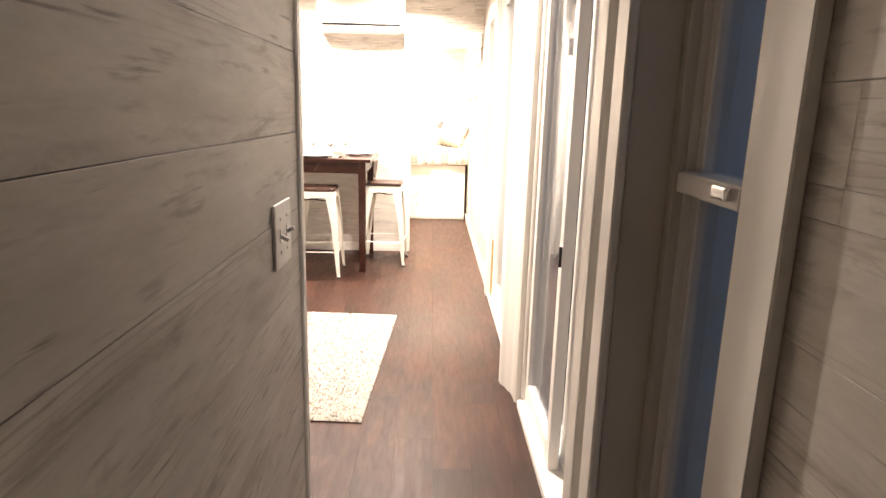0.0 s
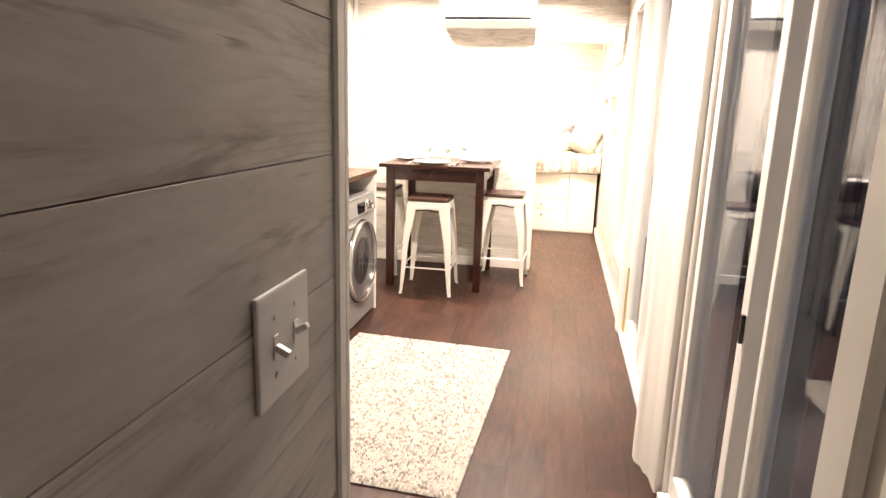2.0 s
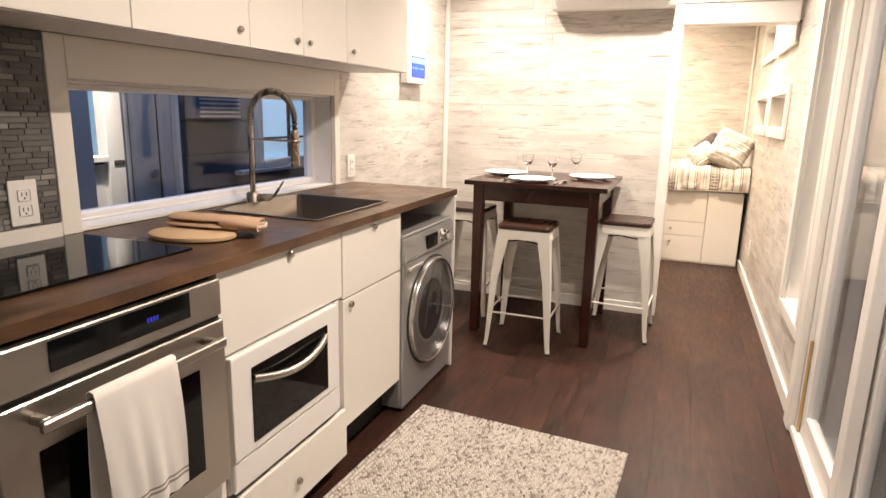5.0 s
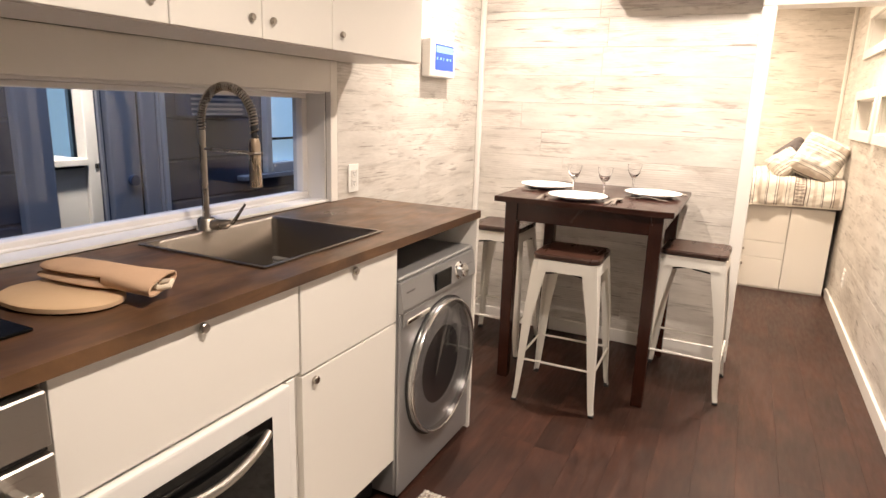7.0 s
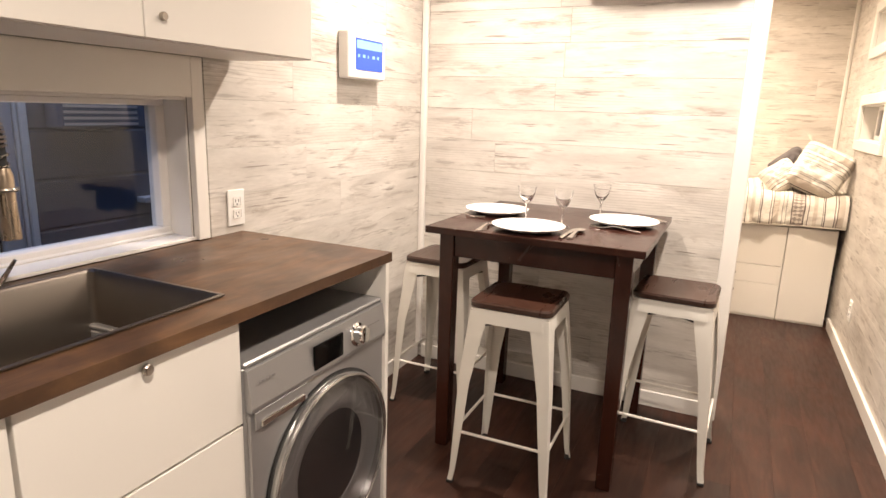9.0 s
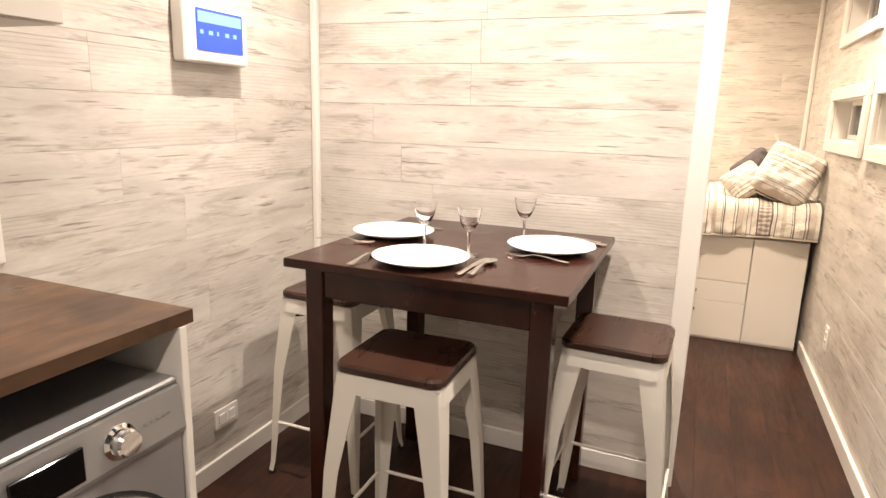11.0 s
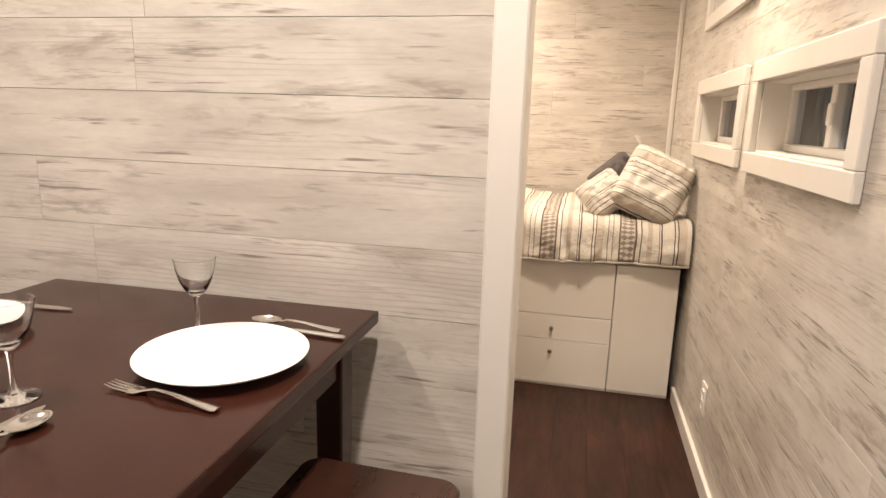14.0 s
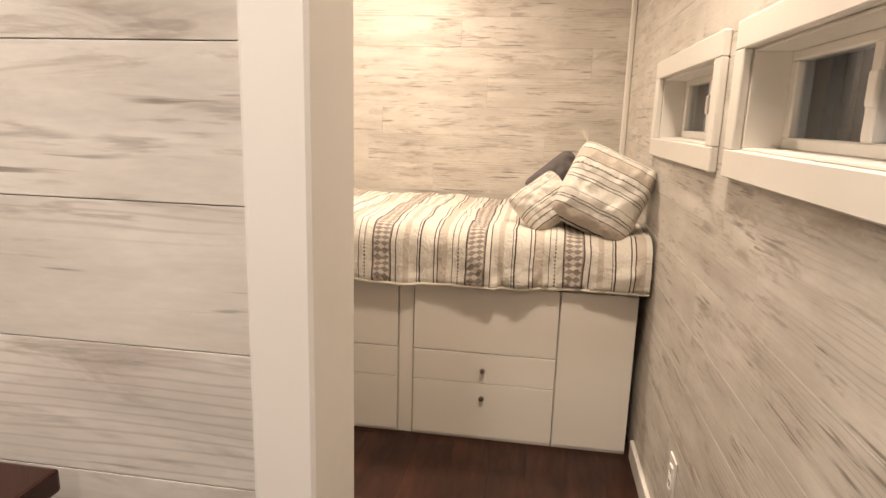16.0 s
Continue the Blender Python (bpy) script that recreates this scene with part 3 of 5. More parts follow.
# hinged glass door
door_2 = tagged(new("door_2"), "white sliding glass door, closed, with a brass strip", "door", "", "structure")
for a, b in (((WALL_E - 0.002, 4.215, 0), (WALL_E + 0.15, 4.249, 2.06)), ((WALL_E - 0.002, 2.861, 2.02), (WALL_E + 0.15, 4.214, 2.06)), ((WALL_E - 0.002, 2.861, 0), (WALL_E + 0.15, 4.214, 0.022))):
    part("door_frame", box(a, b, 0.004), TRIM, door_2)
leaf_a = leaf(door_2, "door_leaf", 3.600, 4.208, WALL_E + 0.010, WALL_E + 0.050, 0.026, 2.016, 0.075, 0.10, "glazed door leaf")
leaf_b = leaf(door_2, "door_leaf", 2.870, 3.665, WALL_E + 0.062, WALL_E + 0.100, 0.026, 2.016, 0.075, 0.10, "glazed door leaf")
part("bottom_track", box((WALL_E - 0.020, 2.862, 0.0), (WALL_E - 0.0025, 4.249, 0.030), 0.003), TRIM, door_2, "white floor track")
part("weather_strip", box((WALL_E - 0.002, 4.2088, 0.03), (WALL_E + 0.009, 4.2145, 0.42), 0.001), BRASS, door_2, "brass weather strip")
trim_piece("door_casing", (WALL_E - 0.030, 4.252, 0), (WALL_E - 0.0005, 4.350, 2.13), "white casing beside the glazed door")
trim_piece("door_casing", (WALL_E - 0.030, 1.313, 2.062), (WALL_E - 0.0005, 2.612, 2.13), "white head casing over the sliding door")
trim_piece("door_casing", (WALL_E - 0.030, 2.859, 2.062), (WALL_E - 0.0005, 4.251, 2.13), "white head casing over the glazed door")


# kitchen window, set deep and bordered by a flat white casing
def kitchen_window():
    y0, y1, z0, z1 = WIN_W
    top = thing("window_1", WALL_W, (y0 + y1) / 2, z0, 0, "long low white picture window over the worktop, dark outside", "window", "", "structure")
    l, h = (y1 - y0) / 2, z1 - z0
    for a, b in (((-0.012, l, 0.0), (0.012, l + 0.045, h + 0.1163)), ((-0.012, -l - 0.06, 0.0), (0.012, -l, h + 0.1163)), ((-0.012, -l, h), (0.012, l, h + 0.1163))):
        part("casing_board", box(a, b, 0.002), CABW, top)
    d0, d1 = -0.160, -0.0125
    for a, b in (((d0, -l, 0.0), (d1 + 0.012, l, 0.010)), ((d0, -l, h - 0.008), (d1, l, h)), ((d0, -l, 0.010), (d1, -l + 0.008, h - 0.008)), ((d0, l - 0.008, 0.010), (d1, l, h - 0.008))):
        part("reveal_board", box(a, b, 0.001), TRIM, top)
    fx = -0.145
    s = 0.026
    for a, b in (((fx, -l + 0.008, 0.010), (fx + 0.05, l - 0.008, 0.010 + s)), ((fx, -l + 0.008, h - 0.008 - s * 0.7), (fx + 0.05, l - 0.008, h - 0.008)),
                 ((fx, -l + 0.008, 0.010 + s), (fx + 0.05, -l + 0.034, h - 0.026)), ((fx, l - 0.040, 0.010 + s), (fx + 0.05, l - 0.008, h - 0.026)),
                 ((fx + 0.050, -l + 0.008, 0.010), (fx + 0.058, l - 0.008, 0.020))):
        part("sash_bar", box(a, b, 0.003), VINYL, top)
    p = part("pane", box((fx + 0.018, -l + 0.03, 0.03), (fx + 0.022, l - 0.03, h - 0.02)), PANE, top, "clear dark pane")
    p.visible_shadow = False
    return top


kitchen_window()


# ---- outside: ground and the neighbouring buildings seen through the glass ----
ASPH = painted("dusk_asphalt", (0.05, 0.05, 0.055), 0.85, 12, 0.15, 0.1)
SIDING = painted("slate_blue_siding", (0.10, 0.12, 0.17), 0.6, 25, 0.1, 0.05)
METALSIDE = painted("blue_grey_metal", (0.062, 0.076, 0.10), 0.5, 25, 0.1, 0.05)
GREYSIDE = painted("grey_door_paint", (0.50, 0.49, 0.50), 0.5, 25, 0.08, 0.03)
SKYWIN = glow("dusk_lit_window", (0.50, 0.74, 0.95), 0.6)
gb = bmesh.new()
bmesh.ops.create_grid(gb, x_segments=2, y_segments=2, size=2500)
ground = tagged(part("ground", gb, ASPH), "dark asphalt yard", "ground", "", "structure")
ground.location = (0, 0, -0.62)


def neighbour():
    top = thing("neighbour_building", -3.2, 4.0, -0.62, 0, "slate blue siding building across a narrow yard, lit windows", "building")
    D0, D1, DT = -0.188, 0.083, 2.72
    for a, b in (((-0.03, -6, 0), (0, D0, 3.6)), ((-0.03, D1, 0), (0, 8, 3.6)), ((-0.03, D0, DT), (0, D1, 3.6)), ((-1.6, -6, 0), (-1.5, 8, 3.6)),
                 ((-1.5, -6, 0), (-0.101, -5.9, 3.6)), ((-1.5, 7.9, 0), (-0.101, 8, 3.6))):
        part("wall", box(a, b), SIDING, top)
    part("roof", box((-1.65, -6.05, 3.601), (0.05, 8.05, 3.70)), SIDING, top)
    part("inner_floor", box((-1.499, -5.89, 0.30), (-0.101, 7.89, 0.40)), CORE, top)
    for k in range(16):
        z0, z1 = 0.05 + k * 0.22, 0.262 + k * 0.22
        for a, b in ((-6, D0), (D1, 8)):
            part("siding_board", box((0, a, z0), (0.016, b, z1), 0.006), SIDING, top)
    # lit window with glazing bars
    w = part("window", box((0.017, 1.19, 1.53), (0.022, 1.86, 2.62)), SKYWIN, top, "pale blue lit window with dark glazing bars")
    for a, b in (((0.023, 1.145, 1.47), (0.07, 1.19, 2.68)), ((0.023, 1.86, 1.47), (0.07, 1.91, 2.68)), ((0.023, 1.19, 1.47), (0.07, 1.86, 1.53)), ((0.023, 1.19, 2.62), (0.07, 1.86, 2.68))):
        part("frame", box(a, b, 0.004), VINYL, w)
    for a, b in (((0.023, 1.535, 1.53), (0.045, 1.55, 2.62)), ((0.0235, 1.19, 1.672), (0.0445, 1.86, 1.686)), ((0.0235, 1.19, 2.15), (0.0445, 1.86, 2.165))):
        part("glazing_bar", box(a, b), GAPD, w)
    part("sill", box((0.023, 0.92, 1.44), (0.085, 1.93, 1.469), 0.004), GREYSIDE, w, "grey window sill ledge")
    # window air conditioner
    a = part("air_conditioner", box((0.017, 0.50, 1.815), (0.12, 0.90, 1.965), 0.01), SIDING, top, "grey window air conditioner box")
    for k in range(5):
        part("louvre", box((0.121, 0.52, 1.828 + k * 0.026), (0.128, 0.88, 1.840 + k * 0.026)), GREYSIDE, a)
    # grey door between white jambs
    dd = part("door", box((0.017, 0.085, 0.5), (0.06, 0.245, 2.7), 0.005), GREYSIDE, top, "grey painted door")
    part("door_edge", box((0.0605, 0.236, 0.5), (0.064, 0.244, 2.7)), GAPD, dd)
    kb = lathe([(0.0, 0.0), (0.026, 0.0), (0.026, 0.02), (0.0, 0.022)], 16)
    bmesh.ops.rotate(kb, verts=kb.verts, cent=(0, 0, 0), matrix=Matrix.Rotation(radians(90), 3, "Y"))
    bmesh.ops.translate(kb, verts=kb.verts, vec=(0.061, 0.19, 1.512))
    part("door_knob", kb, SIDING, dd)
    for a, b in ((0.247, 0.330), (0.336, 0.352), (0.358, 0.392)):
        part("door_jamb", box((0.017, a, 0.5), (0.085, b, 2.7), 0.006), VINYL if b > 0.34 else GREYSIDE, top, "pale door jamb")
    # lit room through the doorway: tall cabinet, low cabinet, window behind
    tall = part("tall_cabinet", box((-0.40, 0.222, 0.401), (-0.32, 0.62, 2.70), 0.004), CABW, top, "tall pale cabinet in a lit room")
    part("cabinet_slot", box((-0.319, 0.262, 1.535), (-0.316, 0.345, 1.562)), GAPD, tall)
    low = part("low_cabinet", box((-0.80, -0.60, 0.401), (-0.34, 0.220, 1.540), 0.004), CABW, top, "pale low cabinet in a lit room")
    part("countertop", box((-0.82, -0.60, 1.556), (-0.31, 0.220, 1.590), 0.003), CABW, low)
    part("cabinet_gap", box((-0.80, -0.60, 1.541), (-0.345, 0.220, 1.555)), GAPD, low)
    # glowing pane enlarged downwards to brighten the dark back of the room
    s = part("back_window", box((-1.499, -0.9, 1.20), (-1.494, 2.6, 2.70)), SKYWIN, top, "pale blue dusk window at the room's back")
    for y in (-0.42, 0.02, 0.46, 0.90, 1.34, 1.78):
        part("window_post", box((-1.493, y, 1.20), (-1.46, y + 0.05, 2.70)), GREYSIDE, s)
    part("jamb", box((0.001, 0.070, 0.5), (0.016, 0.0825, 2.7)), VINYL, top, "white door jamb")
    part("outer_jamb", box((0.017, -0.335, 0.5), (0.075, -0.190, 2.7), 0.01), GREYSIDE, top, "grey door jamb")
    return top


neighbour()


def fence_building():
    """Corrugated metal building on the other side, seen through the small windows."""
    top = thing("metal_building", 2.3, 5.0, -0.62, 0, "blue-grey corrugated metal building wall", "building")
    part("wall", box((0.05, -8, 0), (1.5, 8, 3.6)), METALSIDE, top)
    for k in range(60):
        part("rib", box((0.0, -8 + k * 0.27, 0), (0.049, -8 + k * 0.27 + 0.12, 3.6), 0.015), METALSIDE, top)
    return top


fence_building()


# ---- kitchen ----
FRONT = -1.362


def knob(parent, x, y, z, r=0.011):
    """Round metal knob that points towards +x, in the parent's own space."""
    bm = lathe([(0.0, 0.0), (r * 0.55, 0.0), (r * 0.5, 0.003), (r, 0.005), (r, 0.011), (r * 0.8, 0.0135), (0.0, 0.0125)], 18)
    bmesh.ops.rotate(bm, verts=bm.verts, cent=(0, 0, 0), matrix=Matrix.Rotation(radians(90), 3, "Y"))
    bmesh.ops.translate(bm, verts=bm.verts, vec=(x, y, z))
    return smooth(part("knob", bm, STEELV, parent, "small round nickel knob"))


def cabinet(name, y0, y1, z0, z1, fronts, label, back=WALL_W + 0.02, recess=None):
    """Base unit: carcass with a white front a piece; fronts are (y0, y1, z0, z1, knob_y, knob_z, proud)."""
    top = thing(name, FRONT, (y0 + y1) / 2, z0, 0, label, "cabinet", "kitchen base cabinets")
    oy = (y0 + y1) / 2
    t = 0.016
    bx = back - FRONT
    zs = min(z1 - z0 - 0.002, 0.70 - z0)
    for a, b in (((bx, y0 - oy, 0), (-0.02, y0 - oy + t, zs)), ((bx, y1 - oy - t, 0), (-0.02, y1 - oy, zs)), ((-0.10, y0 - oy, zs), (-0.02, y0 - oy + t, z1 - z0)), ((-0.10, y1 - oy - t, zs), (-0.02, y1 - oy, z1 - z0)), ((bx, y0 - oy + t, 0), (-0.02, y1 - oy - t, t)), ((bx, y0 - oy + t, t), (bx + 0.01, y1 - oy - t, zs))):
        part("side_board", box(a, b), CABW, top)
    for a, b, c, d, ky, kz, proud in fronts:
        f = part("drawer_front", box((-0.019 + proud, a - oy, c - z0), (proud, b - oy, d - z0), 0.0011), CABW, top)
        if ky is not None:
            knob(f, proud, ky - oy, kz - z0)
    return top


cabinet("oven_cabinet", 2.098, 2.656, 0.07, 0.335, [(2.100, 2.654, 0.200, 0.326, 2.37, 0.265, 0.0), (2.100, 2.654, 0.073, 0.195, None, 0, 0.0)], "white base cabinet with two drawers under the steel oven")
cabinet("drawer_cabinet", 2.658, 3.256, 0.06, 0.881, [(2.660, 3.254, 0.654, 0.880, 2.962, 0.864, 0.0), (2.664, 3.258, 0.062, 0.238, 2.955, 0.138, 0.012)], "white base cabinet with wide drawers round a small oven")
cabinet("narrow_cabinet", 3.260, 3.722, 0.155, 0.881, [(3.262, 3.720, 0.642, 0.880, 3.487, 0.860, 0.0), (3.262, 3.720, 0.158, 0.636, 3.308, 0.614, 0.0)], "narrow white base cabinet with drawer and door")
trim_piece("kickboard", (-1.46, 2.092, 0), (-1.445, 3.722, 0.058), "black recessed kickboard", 0.001, KICK)
end_panel = tagged(part("end_panel", box((WALL_W + 0.001, 4.2955, 0), (-1.343, 4.3135, 0.8815), 0.0015), CABW), "tall white panel closing the worktop's end beside the washer", "panel")

# worktop with the sink cut out of it
SINK = (-1.868, -1.448, 3.238, 3.752)
cb = bmesh.new()
for r in rects(WALL_W + 0.0005, -1.346, 2.085, 4.335, [SINK]):
    add_box(cb, (r[0], r[2], 0.882), (r[1], r[3], 0.910))
bmesh.ops.remove_doubles(cb, verts=cb.verts, dist=0.0005)
worktop = tagged(part("worktop", cb, COUNTW), "dark walnut wood worktop, worn satin finish", "worktop")


def sink():
    x0, x1, y0, y1 = SINK
    top = thing("kitchen_sink", (x0 + x1) / 2, (y0 + y1) / 2, 0.911, 0, "square brushed steel drop-in sink in the worktop", "sink")
    hx, hy = (x1 - x0) / 2, (y1 - y0) / 2
    bm = bmesh.new()
    levels = [(0.011, 0.0015), (0.011, 0.004), (0.001, 0.0045), (-0.004, -0.002), (-0.012, -0.17), (-0.026, -0.185)]
    rings = []
    for grow, z in levels:
        ex, ey = hx + grow, hy + grow
        r = 0.016 if grow < 0 else 0.006
        ring = []
        for cx, cy, a0 in ((ex - r, ey - r, 0), (-ex + r, ey - r, 90), (-ex + r, -ey + r, 180), (ex - r, -ey + r, 270)):
            for k in range(5):
                a = radians(a0 + k * 22.5)
                ring.append(bm.verts.new((cx + r * math.cos(a), cy + r * math.sin(a), z)))
        rings.append(ring)
    for a, b in zip(rings, rings[1:]):
        for i in range(len(a)):
            j = (i + 1) % len(a)
            bm.faces.new((a[i], a[j], b[j], b[i]))
    bm.faces.new(rings[-1])
    bmesh.ops.recalc_face_normals(bm, faces=bm.faces)
    smooth(part("basin", bm, SINKM, top), 35)
    d = lathe([(0.0, -0.1815), (0.028, -0.1815), (0.040, -0.181), (0.042, -0.184), (0.0, -0.1842)], 24)
    smooth(part("drain", d, CHROME, top, "round chrome drain"))
    return top


sink()


def faucet():
    top = thing("faucet", -1.885, 3.473, 0.9105, 0, "brushed nickel spring-neck kitchen faucet with pull-down spray", "faucet")
    smooth(part("base", lathe([(0.0, 0.0), (0.030, 0.0), (0.030, 0.006), (0.027, 0.010), (0.027, 0.034), (0.022, 0.040), (0.0, 0.040)], 24), STEELV, top))
    smooth(part("column", tube([(0.0, 0, 0.036), (0.0, 0, 0.30)], 0.0105, 16), STEELV, top))
    arc = [(0.0, 0, 0.30)] + [(0.1 - 0.1 * math.cos(radians(a)), 0, 0.325 + 0.1 * math.sin(radians(a))) for a in range(0, 181, 12)] + [(0.2, 0, 0.275)]
    smooth(part("hose", tube(arc, 0.008, 10), RUBBER, top, "dark hose inside the spring"))
    # spring coil
    sp = bmesh.new()
    pts, turns, n = [], 46, 46 * 9
    dense = []
    for i in range(n + 1):
        s = i / n * (len(arc) - 1)
        k = min(int(s), len(arc) - 2)
        f = s - k
        p = Vector(arc[k]).lerp(Vector(arc[k + 1]), f)
        d = (Vector(arc[k + 1]) - Vector(arc[k])).normalized()
        u = Vector((0, 1, 0))
        w = d.cross(u)
        a = 2 * math.pi * turns * i / n
        dense.append(p + (u * math.cos(a) + w * math.sin(a)) * 0.0108)
    add_tube(sp, dense, 0.0026, 5)
    smooth(part("spring", sp, STEELV, top, "coiled nickel spring"), 60)
    smooth(part("spray_head", tube([(0.2, 0, 0.285), (0.2, 0, 0.27), (0.2, 0, 0.20), (0.2, 0, 0.15)], [0.012, 0.016, 0.0165, 0.0185], 16), brushed("warm_nickel", (0.50, 0.40, 0.30), 0.28, (3, 3, 1)), top, "cylindrical spray head"))
    smooth(part("holder_arm", tube([(0.0, 0, 0.245), (0.19, 0, 0.245)], 0.0045, 8), STEELV, top))
    smooth(part("holder_ring", tube([(0.2 + 0.02 * math.cos(radians(a)), 0.02 * math.sin(radians(a)), 0.245) for a in range(0, 361, 20)], 0.004, 6), STEELV, top))
    smooth(part("lever", tube([(0.02, 0.0, 0.020), (0.060, 0.020, 0.022), (0.078, 0.032, 0.030), (0.105, 0.055, 0.085)], [0.016, 0.015, 0.006, 0.0035], 10), STEELV, top, "slim angled lever"))
    return top


faucet()

# cooktop
cooktop = thing("cooktop", -1.69, 2.42, 0.911, 0, "flat black glass induction cooktop with reflections", "cooktop")
part("glass_plate", box((-0.20, -0.30, 0.0), (0.205, 0.30, 0.006), 0.0015), BLACKG, cooktop)


def wall_oven():
    top = thing("oven", -1.352, 2.369, 0.338, 0, "stainless steel built-in oven with dark glass and bar handle", "oven")
    part("body", box((-0.52, -0.273, 0.0), (-0.004, 0.273, 0.534)), STEEL, top)
    panel = part("control_panel", box((-0.004, -0.275, 0.444), (0.016, 0.275, 0.534), 0.003), STEEL, top)
    part("display", box((0.0162, -0.165, 0.468), (0.0185, 0.172, 0.526), 0.001), BLACKG, panel, "black glass display")
    for k in range(4):
        part("digit", box((0.0187, 0.05 + k * 0.008, 0.492), (0.0190, 0.0555 + k * 0.008, 0.502)), LEDB, panel)
    part("vent_slot", box((-0.003, -0.272, 0.434), (0.006, 0.272, 0.4435)), GAPD, top)
    door = part("door", box((-0.004, -0.275, 0.002), (0.020, 0.275, 0.433), 0.003), STEEL, top)
    part("door_glass", box((0.0202, -0.205, 0.075), (0.0222, 0.185, 0.335), 0.001), BLACKG, door, "dark oven glass")
    part("handle", box((0.056, -0.225, 0.388), (0.072, 0.225, 0.410), 0.003), STEEL, door, "square steel bar handle")
    for s in (-0.215, 0.197):
        part("handle_post", box((0.0202, s, 0.390), (0.0558, s + 0.018, 0.408), 0.003), STEEL, door)
    for k in range(5):
        part("print_bar", box((0.0203, -0.03 + k * 0.016, 0.040), (0.0206, -0.020 + k * 0.016, 0.046)), DARKPRINT, door)
    return top


wall_oven()


def towel_material():
    m = mat("cotton_towel", (0.80, 0.77, 0.72), 0.9, 0, 0.1)
    n = Net(m)
    tc = n.node("ShaderNodeTexCoord")
    sep = n.node("ShaderNodeSeparateXYZ")
    n.link(tc.outputs["Object"], sep.inputs[0])
    z = sep.outputs["Z"]
    f = n.math("SUBTRACT", 1.0, n.math("MINIMUM", 1.0, n.math("MULTIPLY", n.math("ABSOLUTE", n.math("ADD", z, 0.243)), 300.0)))
    g = n.math("SUBTRACT", 1.0, n.math("MINIMUM", 1.0, n.math("MULTIPLY", n.math("ABSOLUTE", n.math("ADD", z, 0.254)), 260.0)))
    st = n.math("MINIMUM", 1.0, n.math("MULTIPLY", n.math("ADD", f, g), 1.6))
    c = n.mix(st, (0.80, 0.77, 0.72), (0.28, 0.235, 0.20))
    n.colour(c)
    v = n.coords((900, 900, 900))
    w = n.noise(v, 1.0, 2)
    n.bump(w, 0.25, 0.001)
    return m


def towel():
    top = thing("dish_towel", -1.288, 2.336, 0.748, 0, "white cotton dish towel with two brown stripes over the oven handle", "towel")
    rng = random.Random(4)
    bm = bmesh.new()
    n_s, n_w = 44, 22
    half = 0.098
    path = []
    for i in range(n_s + 1):
        s = i / n_s
        if s < 0.44:
            path.append((-0.0125 - 0.002 * math.sin(s * 9), -0.30 + 0.30 * s / 0.44))
        elif s < 0.52:
            a = math.pi * (1 - (s - 0.44) / 0.08)
            path.append((0.0125 * math.cos(a), 0.006 + 0.010 * math.sin(a)))
        else:
            path.append((0.0125 + 0.004 * math.sin((s - 0.52) * 7), -0.285 * (s - 0.52) / 0.48))
    grid = []
    for i, (px, pz) in enumerate(path):
        row = []
        for j in range(n_w + 1):
            u = -1 + 2 * j / n_w
            drop = max(0.0, min(1.0, -pz / 0.28))
            fold = 0.006 * drop * (math.sin(u * 4.4 + 0.8) + 0.6 * math.sin(u * 9.0 + 2.0 + pz * 8))
            skew = 0.012 * drop * (1 if i > n_s * 0.5 else -1.4)
            front = 1 if i > n_s * 0.48 else 0.25
            x = px + abs(fold) * front * (1 if i > n_s * 0.48 else -1) * 1.2
            row.append(bm.verts.new((x, u * half * (1 - 0.05 * drop) + skew, pz + 0.004 * u * drop)))
        grid.append(row)
    for a, b in zip(grid, grid[1:]):
        for j in range(n_w):
            bm.faces.new((a[j], a[j + 1], b[j + 1], b[j]))
    bmesh.ops.recalc_face_normals(bm, faces=bm.faces)
    bmesh.ops.solidify(bm, geom=bm.faces, thickness=0.0022)
    smooth(part("cloth", bm, towel_material(), top), 80)
    return top


towel()


def small_oven():
    top = thing("small_oven", -1.362, 2.940, 0.25, 0, "small white built-in oven with dark glass and arched handle", "oven")
    white = PLASTIC
    part("body", box((-0.45, -0.262, 0.0), (-0.012, 0.262, 0.396)), white, top)
    door = part("door", box((-0.012, -0.262, 0.100), (0.014, 0.262, 0.396), 0.006, 2), white, top)
    part("door_glass", box((0.0142, -0.185, 0.125), (0.0165, 0.195, 0.345), 0.001), BLACKG, door, "dark oven glass")
    arc = [(0.016 + 0.030 * math.sin(math.pi * k / 14) ** 0.7, -0.178 + 0.356 * k / 14, 0.312 - 0.026 * math.sin(math.pi * k / 14)) for k in range(15)]
    smooth(part("handle", tube(arc, 0.0115, 10), STEEL, door, "arched steel handle"))
    part("flap", box((-0.012, -0.262, 0.006), (0.010, 0.262, 0.096), 0.004), white, top, "white lower flap")
    part("side_channel", box((-0.03, 0.268, 0.0), (-0.004, 0.300, 0.396), 0.002), white, top)
    return top


small_oven()


